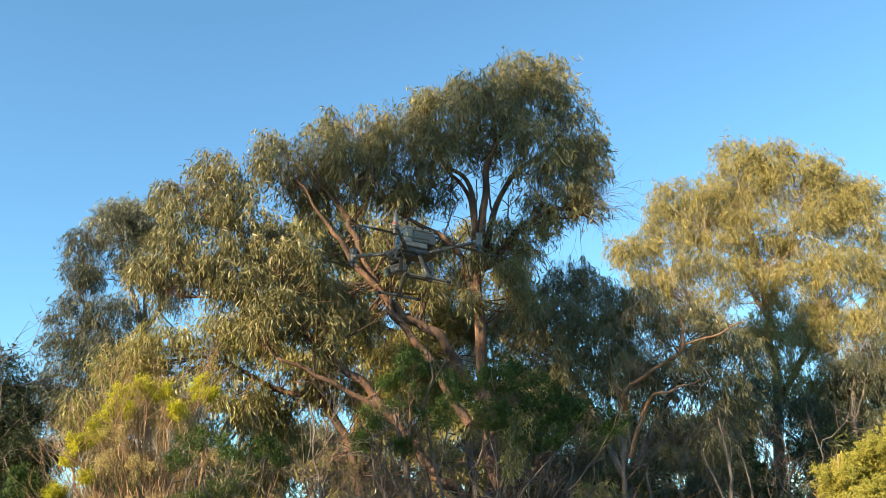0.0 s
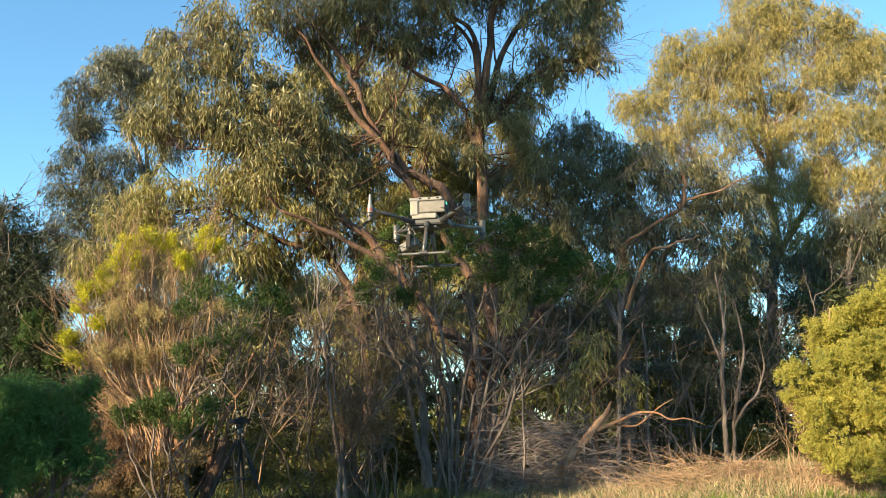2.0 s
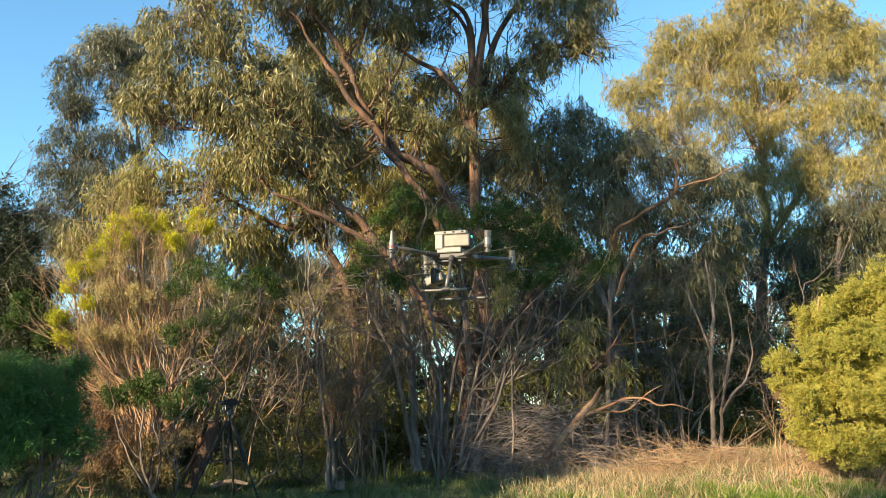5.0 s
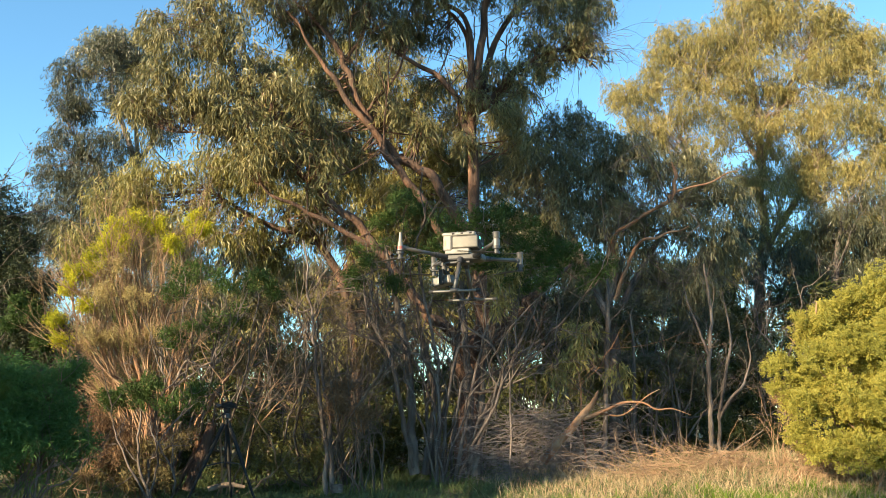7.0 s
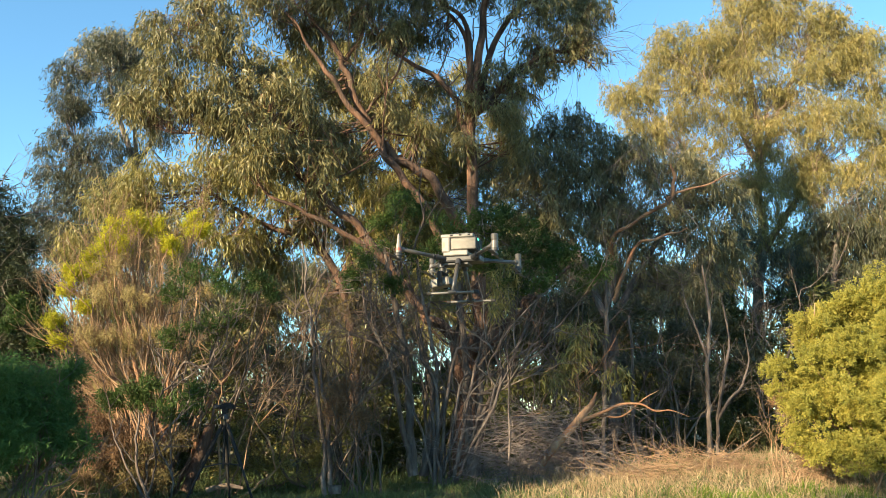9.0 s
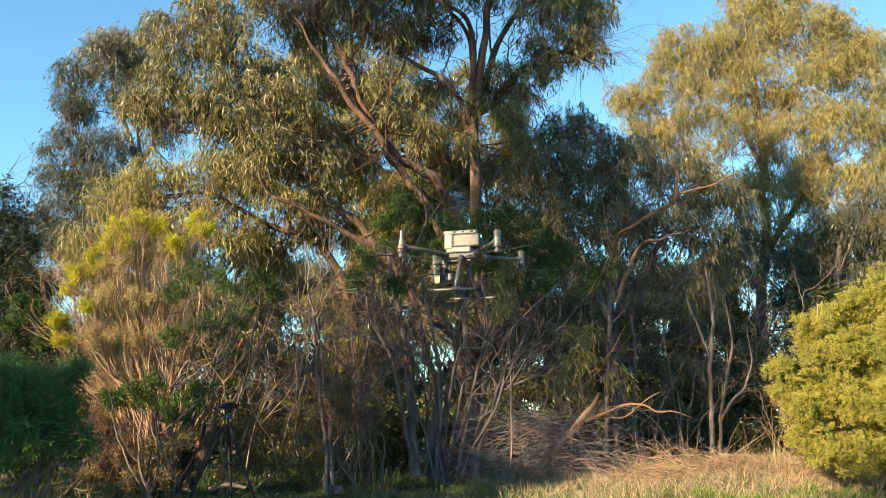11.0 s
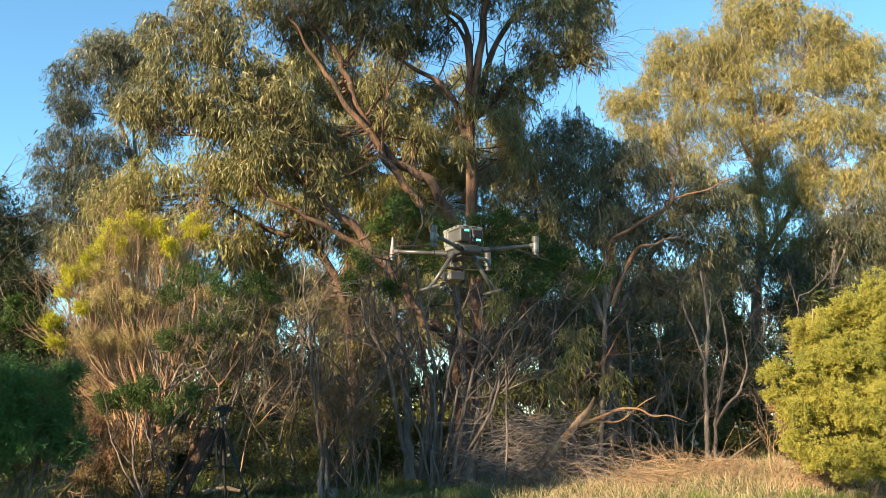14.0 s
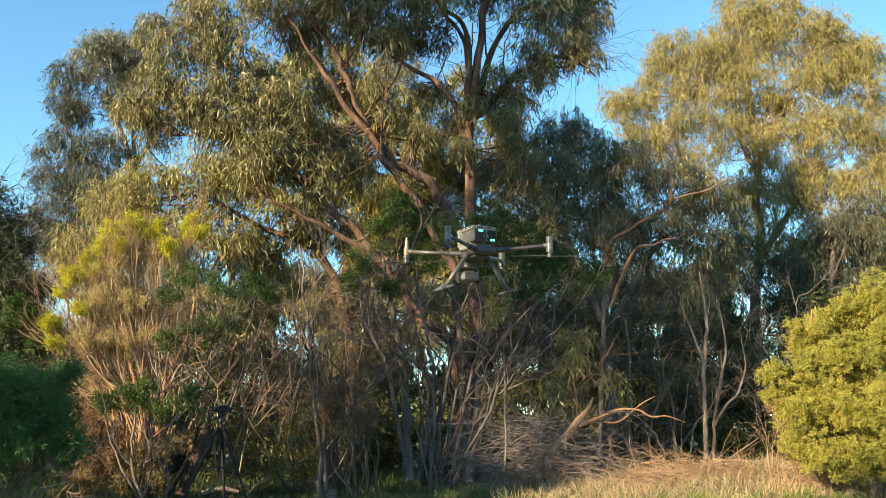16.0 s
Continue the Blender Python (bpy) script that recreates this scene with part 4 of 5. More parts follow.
bare_shrub("dead_shrub", "bare grey shrub with fine tangled twigs", (-1.607, 17.6, -0.012), [(-2.426, 17.6, 3.082), (-2.004, 17.8, 3.558), (-1.393, 17.4, 3.289), (-0.939, 17.4, 2.842), (-2.129, 17.2, 2.172), (-1.144, 17.2, 2.389)], .025, TWIG, 44, 10, 1.0, .25)
bare_shrub("dead_shrub", "pale bare branches sweeping out over the low shrub", (-4.316, 17.5, -0.026), [(-3.091, 16.9, 3.023), (-2.775, 16.4, 2.561), (-3.414, 16.8, 3.448), (-3.581, 16.2, 2.756), (-4.577, 16.8, 2.799), (-2.6, 16.9, 2.968)], .024, TWIG_TAN, 45, 7, .9, .2)
trunk_tree("slender_tree", "slender pale trunks with broken bark strips", [
    [(5.64, 19.00, 0.48, 0.06), (5.68, 19.00, 1.67, 0.05), (5.71, 19.00, 2.63, 0.045), (5.82, 19.00, 3.61, 0.035), (5.72, 19.00, 4.73, 0.02)],
    [(5.82, 19.00, 0.56, 0.04), (5.86, 19.00, 1.44, 0.035), (6.06, 19.00, 2.34, 0.03), (6.24, 19.10, 3.13, 0.022), (6.12, 19.10, 4.12, 0.012)],
    [(5.85, 19.00, 1.38, 0.032), (6.12, 18.90, 1.84, 0.028), (6.36, 18.90, 2.07, 0.025), (6.57, 18.90, 2.62, 0.018), (6.52, 18.90, 3.23, 0.01)],
    [(5.74, 19.00, 2.63, 0.03), (5.52, 18.90, 3.24, 0.024), (5.30, 18.90, 3.85, 0.016), (5.21, 18.90, 4.35, 0.008)],
], BARK_GREY, 46, 9, .7)
trunk_tree("slender_tree", "thin upright grey trunk in the thicket", [
    [(3.20, 18.00, 0.66, 0.06), (3.24, 18.00, 1.11, 0.052), (3.32, 18.00, 2.59, 0.048), (3.39, 18.00, 3.52, 0.04), (3.41, 18.10, 4.60, 0.025)],
    [(3.98, 18.80, 0.75, 0.045), (3.99, 18.80, 1.32, 0.04), (4.06, 18.80, 2.63, 0.034), (4.01, 18.80, 3.60, 0.02)],
], BARK_GREY, 47, 5, .7)
bare_shrub("dead_shrub", "bare twiggy shrub hung with bark strips", (5.132, 19, 0.335), [(5.016, 19, 4.186), (5.542, 19.2, 3.712), (5.629, 18.8, 2.941), (4.674, 18.8, 3.183), (6.163, 19, 2.713)], .022, TWIG, 48, 6, .8, .14)
bare_shrub("slender_tree", "pale grey leaning trunk in the thicket", (-2.246, 17.2, -0.026), [(-2.522, 17.4, 3.514), (-2.93, 17.9, 5.104)], .07, BARK_GREY, 49, 5, .8, .06, "tree")
bare_shrub("dead_shrub", "bare grey stems among dark shrubs", (1.805, 19.5, 0.113), [(1.453, 19.5, 2.991), (2.106, 19.6, 3.756), (2.699, 19.4, 3.233), (3.167, 19.3, 2.731), (1.233, 19.8, 4.036)], .022, TWIG, 50, 6, .9, .14)
bare_shrub("dead_shrub", "thin bare stems in shade at the thicket edge", (8.068, 21, 0.058), [(7.828, 21, 3.91), (8.768, 21.2, 4.486), (7.314, 20.8, 3.351), (8.873, 21, 3.368), (7.389, 21.5, 5.093)], .035, BARK_GREY, 51, 6, 1.0, .1)
# saplings in the gold-lit leaf colour, as sunlit patches in the thicket
gum_tree("gum_sapling", "gum sapling with golden drooping leaves", [
    ("trunk", [(2.75, 17.6, 0.1, 0.025), (2.72, 17.6, 1.6, 0.02), (2.65, 17.55, 2.9, 0.012), (2.75, 17.6, 3.7, 0.006)]),
    ("limb", [(2.70, 17.6, 2.0, 0.014), (3.1, 17.6, 2.5, 0.01), (3.4, 17.6, 2.9, 0.005)]),
], [(2.50, 17.50, 2.57, 0.26), (2.71, 17.50, 2.84, 0.26), (2.28, 17.40, 2.34, 0.2), (2.85, 17.60, 3.19, 0.22), (3.43, 17.60, 2.40, 0.2), (2.59, 17.70, 3.20, 0.18)], GUM_GOLD, BARK_RED, 52, 620, .15, 5, bare=4, sides=6, twig_r=.006)
gum_tree("gum_sapling", "tall sapling with hanging yellow-green leaves", [
    ("trunk", [(1.25, 17.3, 0.05, 0.022), (1.3, 17.3, 2, 0.018), (1.2, 17.25, 3.6, 0.012), (1.25, 17.2, 4.5, 0.005)]),
], [(1.25, 17.20, 4.63, 0.2), (1.28, 17.20, 4.29, 0.24), (1.20, 17.20, 3.98, 0.24), (1.13, 17.20, 3.67, 0.18)], GUM_GOLD, BARK_GREY, 82, 760, .14, 5, bare=2, sides=6, twig_r=.006)
shrub("gum_sapling", "leafy gum sapling in the shade of the thicket", (5.406, 21, 0.104), [(5.465, 21, 2.83, 0.4), (5.855, 21, 2.563, 0.3), (5.086, 21, 3.368, 0.3)], GUM, BARK_GREY, 53, 700, .15, nstems=4, stem_r=.02, hang=.8, ratio=.16, nlobes=5)
# brightened with the gold-lit leaf colour in place of dappled sun
shrub("hop_bush", "yellow-green leafy bush in shade behind the tripod", (-3.703, 18.6, -0.043), [(-3.922, 18.6, 1.173, 0.6), (-3.103, 18.6, 1.288, 0.6), (-2.717, 18.5, 0.607, 0.4), (-4.203, 18.4, 0.613, 0.5), (-3.487, 18.3, 0.506, 0.5)], GUM_GOLD, BARK_GREY, 54, 1500, .09, nstems=8, stem_r=.02, bunch_r=.12)
shrub("dry_shrub", "rusty dead shrub with dry brown leaves", (-1.552, 17, -0.01), [(-1.883, 17, 1.951, 0.34), (-1.542, 16.9, 1.526, 0.3), (-2.092, 17, 1.632, 0.25)], DRYLEAF, TWIG, 55, 900, .08, nstems=8, stem_r=.015, ratio=.2)
shrub("dry_shrub", "rusty dry shrub beside the wattle", (-6.251, 15.8, 0.002), [(-6.146, 15.8, 1.531, 0.4), (-6.327, 15.6, 1.05, 0.4), (-5.897, 15.8, 0.849, 0.35), (-5.74, 16, 1.134, 0.35)], DRYLEAF, TWIG_TAN, 56, 900, .07, nstems=8, stem_r=.015, ratio=.2)
shrub("low_shrub", "low leafy scrub round the foot of the paperbark", (-5.451, 16.1, -0.021), [(-5.922, 16.1, 1.032, 0.3), (-5.368, 16, 0.839, 0.3), (-4.871, 16, 0.937, 0.3), (-6.013, 15.9, 0.553, 0.28), (-5.474, 15.8, 0.464, 0.28), (-4.882, 15.8, 0.464, 0.28), (-4.666, 16.3, 1.125, 0.25), (-6.265, 15.8, 0.464, 0.25)], OLIVE, BARK_GREY, 81, 900, .06, nstems=5, stem_r=.012)
shrub("dry_shrub", "withered twiggy shrub under the lime bush", (5.936, 15.2, 0.32), [(5.804, 15.2, 1.771, 0.22), (6.001, 15, 0.979, 0.3), (6.372, 14.8, 0.806, 0.3)], DRYLEAF, TWIG_TAN, 57, 500, .06, nstems=14, stem_r=.012, ratio=.2)

for k in range(16):
    u = np.random.default_rng(700 + k)
    px = u.uniform(-4.4, 6.6)
    hh = u.uniform(2.2, 4.2)
    yy = u.uniform(18.6, 22)
    bare_shrub("slender_tree", "thin dark upright trunk in the thicket", (px, yy, float(ground_z(px, yy)) - .03), [(px + u.normal() * .35, yy + u.normal() * .2, hh)], u.uniform(.03, .065), BARK_GREY, 800 + k, 4, .9, .035, "tree", "thin trunks in the thicket")
shrub("tea_tree", "dull grey-green tea-tree filling the thicket", (-2.24, 19.2, -0.073), [(-3.826, 19.4, 3.987, 0.5), (-3.017, 19.2, 3.216, 0.5), (-2.298, 19.3, 3.723, 0.5), (-1.754, 19, 2.713, 0.5), (-3.451, 19, 2.472, 0.5), (-2.574, 18.9, 1.99, 0.45), (-1.162, 19.2, 3.216, 0.45), (-4.221, 18.6, 2.69, 0.4)], OLIVE, BARK_GREY, 58, 900, .07, nstems=14, stem_r=.03, flat=.8, shell=.3)
# thicket fill in the shade-darkened gum leaf colour
shrub("tea_tree", "dull dark tea-tree filling the thicket", (4.734, 20.4, 0.125), [(2.165, 20.2, 3.561, 0.5), (3.123, 20.4, 4.11, 0.5), (4.162, 20.4, 3.58, 0.5), (5.025, 20.6, 4.135, 0.5), (5.597, 20.4, 3.317, 0.5), (6.597, 20.6, 3.6, 0.5), (4.475, 20.2, 2.655, 0.5), (7.21, 20.6, 2.807, 0.5), (1.246, 20.2, 3.041, 0.5), (6.005, 20.2, 2.271, 0.5)], GUM_SHADED, BARK_GREY, 59, 620, .09, nstems=14, stem_r=.03, flat=.9, shell=.3, bunch_r=.1)
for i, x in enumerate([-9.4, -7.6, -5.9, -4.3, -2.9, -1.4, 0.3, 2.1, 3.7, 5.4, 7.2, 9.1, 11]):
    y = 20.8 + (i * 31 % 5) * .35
    shrub("understorey_shrub", "low shrub under the gums with shade-darkened leaves", (x, y, 0), [(x, y, .45, .7), (x + .5, y + .3, .9, .55), (x - .4, y + .2, 1.1, .5)], SHADE, BARK_GREY, 230 + i, 270, .13, nstems=2, stem_r=.025, bunch_r=.12, group="understorey shrubs")

# dead wood
brush_pile("brush_pile", "heap of grey dead branches under the gums", (1.95, 17.75, 0.16), (1.3, .6, 1.5), 560, TWIG_GREY, 61, 1.5, .0052, .38)
brush_pile("brush_pile", "low heap of dry straw-coloured branches on the bank", (4.581, 16.2, 0.39), (2.2, .8, .4), 360, TWIG_TAN, 62, .85, .0045, .3)
brush_pile("brush_pile", "dry twigs heaped beside the lime bush", (6.796, 15.4, 0.359), (1.2, .6, .4), 120, TWIG_TAN, 63, .9, .006, .2)
log("fallen_log", "red-barked fallen log propped in the brush", [(1.87, 17.10, 0.61, 0.075), (2.17, 17.10, 0.98, 0.08), (2.41, 17.15, 1.21, 0.07), (2.69, 17.20, 1.52, 0.068), (2.88, 17.25, 1.72, 0.05), (3.00, 17.30, 1.95, 0.02)], BARK_RED, 64)
log("dead_branch", "long bare dead branch reaching out of the thicket", [(2.68, 17.20, 1.41, 0.04), (3.16, 17.20, 1.60, 0.03), (3.45, 17.15, 1.72, 0.025), (3.81, 17.10, 1.72, 0.02), (4.07, 17.05, 1.59, 0.016), (4.36, 17.00, 1.60, 0.013), (4.70, 17.00, 1.48, 0.006)], BARK_RED, 65)
log("dead_branch", "bare forked dead branch in the thicket", [(3.03, 17.30, 1.52, 0.025), (3.47, 17.30, 1.49, 0.018), (3.93, 17.30, 1.83, 0.014), (4.21, 17.30, 1.98, 0.006)], BARK_RED, 66)
log("dead_branch", "weathered dead branch standing up on the bank", [(4.876, 16.6, 0.548, 0.03), (5.309, 16.6, 0.797, 0.025), (5.692, 16.6, 1.048, 0.015), (5.923, 16.6, 1.199, 0.008)], TWIG, 70)
log("fallen_log", "pale fallen log on the shaded grass", [(-4.356, 16.6, 0.202, 0.05), (-4.016, 16.7, 0.27, 0.05), (-3.721, 16.8, 0.217, 0.03)], BARK_PALE, 71)
log("stump", "dark leaning stump behind the tripod", [(-4.777, 16.8, 0.149, 0.12), (-4.591, 16.9, 0.759, 0.11), (-4.42, 17, 1.386, 0.09)], BARK, 72)
log("tree_stump", "short cut stump with a pale top in the grass", [(-1.985, 16.6, 0.131, 0.12), (-1.986, 16.6, 0.272, 0.11)], BARK_GREY, 73)
rng = np.random.default_rng(77)
twigs = Geo()
for k in range(26):
    branch(twigs, (2.898, 19.6, 10.016), (rng.uniform(.5, 1), rng.normal() * .3, rng.uniform(-.55, .4)), rng.uniform(.7, 1.5), .011, 2, rng, .2, 0, 4, (2, 3))
tagged(part("dead_twigs", twigs, TWIG), "fine bare twigs at the edge of the crown", "twigs", kind="stuff")

# understorey behind the trunks, its deep shade painted into the leaves
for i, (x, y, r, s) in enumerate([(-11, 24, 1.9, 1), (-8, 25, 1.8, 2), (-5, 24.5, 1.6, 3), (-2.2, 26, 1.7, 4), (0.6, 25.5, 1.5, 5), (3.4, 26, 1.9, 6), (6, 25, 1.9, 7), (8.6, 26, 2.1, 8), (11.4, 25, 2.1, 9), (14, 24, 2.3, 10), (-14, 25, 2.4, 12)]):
    shrub("understorey_shrub", "leafy understorey shrub with deep shade in its leaf colour", (x, y, 0), [(x, y, r * .55, r * .8), (x + .8, y - .4, r * .9, r * .7), (x - .7, y, r * 1.05, r * .65)] + ([] if -3 < x < 1 else [(x + .5, y, r * 1.75, r * .6), (x - .9, y, r * 2.1, r * .5)]), SHADE, BARK_GREY, 30 + s, 200, .175, nstems=2, stem_r=.04, ratio=.3, bunch_r=.16, group="understorey shrubs")
for i in range(13):
    x = -16.5 + i * 2.75 + (i * 37 % 5) * .3
    y = 33 + (i * 53 % 7) * .9
    wild_gum((x, y), 7.2 + (i * 29 % 5) * .5, 130 + 2 * i, GUM if i % 3 else GUM_GOLD, BARK_GREY, "gum in the wood beyond the clearing", group="background gums", low=.2)
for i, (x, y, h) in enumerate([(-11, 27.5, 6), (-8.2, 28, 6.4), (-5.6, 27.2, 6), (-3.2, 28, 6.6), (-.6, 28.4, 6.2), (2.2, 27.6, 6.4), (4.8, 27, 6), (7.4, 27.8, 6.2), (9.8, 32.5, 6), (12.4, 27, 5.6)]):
    wild_gum((x, y), h, 330 + 3 * i, GUM_SHADED if i % 2 else GUM, BARK_GREY, "slim young gum filling the wood behind", size=.3, density=120, low=.12, group="young gums", wide=.24, r=.08)
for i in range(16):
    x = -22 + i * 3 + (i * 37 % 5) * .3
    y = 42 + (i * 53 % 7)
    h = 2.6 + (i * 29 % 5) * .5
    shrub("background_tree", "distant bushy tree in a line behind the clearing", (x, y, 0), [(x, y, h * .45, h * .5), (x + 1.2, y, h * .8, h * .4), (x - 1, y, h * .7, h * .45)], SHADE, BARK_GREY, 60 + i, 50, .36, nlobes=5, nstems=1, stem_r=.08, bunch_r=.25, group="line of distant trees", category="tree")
# unseen shrubs added out of view, to keep low sun off the ground
for i in range(9):
    x, y = -10.5 - (i % 2) * .8, 5.5 + i * 2.1
    shrub("shade_hedge_shrub", "unseen dense shrub added beside the clearing to cast shade", (x, y, 0), [(x, y, 1.2, 1.3), (x, y + .3, 2.6, 1.15)], WATTLE, BARK_GREY, 90 + i, 230, .24, nstems=2, bunch_r=.15, group="shrubs beside the clearing")
# taller unseen blockers, added to shade the grass before the thicket
for i, (x, y) in enumerate([(-9.6, 6.2), (-11, 5.2), (-12.2, 6.4)]):
    shrub("shade_hedge_tree", "unseen wattle tree added beside the clearing to cast shade", (x, y, 0), [(x, y, 3.6, 1.1), (x + .2, y, 4.9, 1.1), (x - .2, y + .3, 6, 1.0)], WATTLE, BARK_GREY, 120 + i, 260, .22, nstems=3, stem_r=.06, nlobes=8, bunch_r=.15, group="shrubs beside the clearing", category="tree")

# unseen trees added beside and behind the camera, to shade the tall gum, the thicket and the drone
gum_tree("gum_tree", "unseen tall gum added beside the clearing to cast shade", [
    ("trunk", [(-9.9, 8.9, -.05, .34), (-9.7, 8.8, 6, .28), (-9.6, 9, 12, .2), (-9.4, 9, 19, .05)]),
    ("limb", [(-9.7, 8.8, 6, .14), (-10.6, 8.2, 8, .09), (-11.2, 8, 9.4, .03)]),
    ("limb", [(-9.6, 9, 11, .13), (-8.6, 9.3, 13.5, .09), (-8.2, 9.4, 15, .03)]),
], [(-10.6, 8.2, 7, 1.2), (-9.6, 9, 6.6, 1.1), (-9.8, 8.8, 8.8, 1.3), (-9, 9.2, 15, 1.4), (-8.2, 9.6, 16.5, 1.4), (-9.6, 8.8, 17, 1.4), (-8.8, 9.2, 18.4, 1.4), (-7.8, 9.8, 18, 1.2), (-8.4, 9.4, 13.4, 1.1), (-10.4, 9, 12.4, .9), (-11.6, 9, 16, 1.3), (-12.6, 9, 16.9, 1.3)], GUM, BARK, 301, 100, 0.32, 6, bare=6)
gum_tree("gum_tree", "second unseen tall gum added beside the clearing to cast shade", [
    ("trunk", [(-13.2, 2.8, -.05, .36), (-13, 3, 7, .28), (-12.8, 3, 13, .16), (-13, 3, 18, .04)]),
    ("limb", [(-13, 3, 8, .14), (-11.8, 3.2, 10, .08), (-11, 3.4, 11, .03)]),
    ("limb", [(-12.9, 3, 10, .13), (-14.2, 2.6, 12.5, .08), (-15, 2.4, 14, .03)]),
], [(-11, 3.4, 10.9, .9), (-13.9, 2.8, 10.9, 1.3), (-11.6, 3.2, 12.4, 1.5), (-13.2, 3, 12.6, 1.5), (-14.8, 2.6, 13, 1.4), (-15.4, 2.4, 15, 1.5), (-14, 2.8, 15, 1.5), (-13.4, 3, 17, 1.5), (-15.2, 2.6, 17, 1.5), (-16.4, 2.2, 16.4, 1.4), (-12.6, 3, 14.4, 1.3)], GUM, BARK, 305, 58, 0.34, 5, bare=6)
gum_tree("gum_tree", "unseen small gum added behind the viewpoint, its high crown shading the drone", [
    ("trunk", [(-7.6, -2.6, -.05, .2), (-7.4, -2.4, 4, .15), (-7.1, -2.2, 8.4, .05)]),
    ("limb", [(-7.4, -2.4, 5, .08), (-6.4, -2.8, 7, .05), (-6, -3, 8.2, .02)]),
], [(-7, -2, 8.3, 1.1), (-6.2, -2.8, 8.5, 1.1), (-7.9, -1.3, 8.4, 1.1), (-7.2, -2.2, 9.4, 1.2), (-6.4, -1.2, 8.6, 1.0)], GUM, BARK, 303, 400, 0.26, 6, bare=4)

# grass
grass("dry_grass", "pale dry grass on the low bank", STRAW, 0.5, 12, 13, 19.5, 34000, .34, .008, 201, .55, lambda x, y, r: r.random(len(x)) < np.clip((x - 0.6) / 1.6, 0, 1))
grass("bank_grass", "olive grass growing through the dry grass", DULLGRASS, 0.3, 12, 12.8, 19.5, 16000, .26, .013, 204, .5)
grass("green_grass", "fresh green grass at the foot of the bank", GRASS, 1.2, 10, 12.2, 14.4, 26000, .27, .011, 202, .35, lambda x, y, r: r.random(len(x)) < .15 + .85 * (np.sin(x * 2.1 + 1.4) * np.sin(x * .9 + y) > .1))
grass("shaded_grass", "dull green grass in shade", DULLGRASS, -10, 1.8, 12.5, 20, 38000, .2, .011, 203, .45)
grass("tall_shaded_grass", "tall thin grass along the edge of the thicket", DULLGRASS, -9, 9, 18.2, 24, 16000, .42, .014, 205, .4)

# ---- hard-surface helpers ----
def box(bm, c, s, bev=0.0, tilt=(0, 0, 0)):
    r = bmesh.ops.create_cube(bm, size=1, matrix=Matrix.LocRotScale(c, Euler([radians(a) for a in tilt]), s))
    if bev:
        es = {e for v in r["verts"] for e in v.link_edges}
        bmesh.ops.bevel(bm, geom=list(es), offset=bev, segments=2, affect='EDGES', profile=0.5)
    return bm


def rod(bm, a, b, r0, r1=None, sides=14):
    a, b = Vector(a), Vector(b)
    m = Matrix.Translation((a + b) / 2) @ (b - a).to_track_quat("Z", "Y").to_matrix().to_4x4()
    bmesh.ops.create_cone(bm, cap_ends=True, segments=sides, radius1=r0, radius2=r0 if r1 is None else r1, depth=(b - a).length, matrix=m)
    return bm


def B():
    return bmesh.new()


def plastic(name, colour, rough=0.45, metal=0.0, grime=0.25):
    m, n, l, b = mat(name, rough, metal)
    a = tex(n, l, 22, 5)
    r = ramp(n, [(0.3, tuple(c * (1 - grime) for c in colour)), (0.6, colour)])
    l.new(a.outputs[0], r.inputs[0])
    l.new(r.outputs[0], b.inputs["Base Color"])
    return m


def glow(name, colour, power):
    m, n, l, b = mat(name, 0.4)
    b.inputs["Base Color"].default_value = (*colour, 1)
    b.inputs["Emission Color"].default_value = (*colour, 1)
    b.inputs["Emission Strength"].default_value = power
    return m


PALE = plastic("pale_grey_plastic", (0.185, 0.177, 0.165))
SATIN = plastic("satin_grey_plastic", (0.11, 0.105, 0.10), 0.5, 0.3)
PANEL = plastic("satin_battery_case", (0.115, 0.107, 0.098), 0.5, 0.4)
DARK = plastic("dark_plastic", (0.032, 0.033, 0.037), 0.5)
CARBON = plastic("carbon_tube", (0.060, 0.057, 0.055), 0.35)
ALLOY = plastic("brushed_alloy", (0.115, 0.112, 0.11), 0.45, 0.4)
BLACK = plastic("black_rubber", (0.012, 0.012, 0.013), 0.85)
YELLOW_LABEL = plastic("yellow_label", (0.55, 0.42, 0.10), 0.5)
GLASS = plastic("lens_glass", (0.01, 0.012, 0.02), 0.05)
GREEN_LIGHT = glow("green_light", (0.12, 0.9, 0.5), 0.5)
RED_LIGHT = glow("red_light", (0.22, 0.06, 0.05), 0.03)

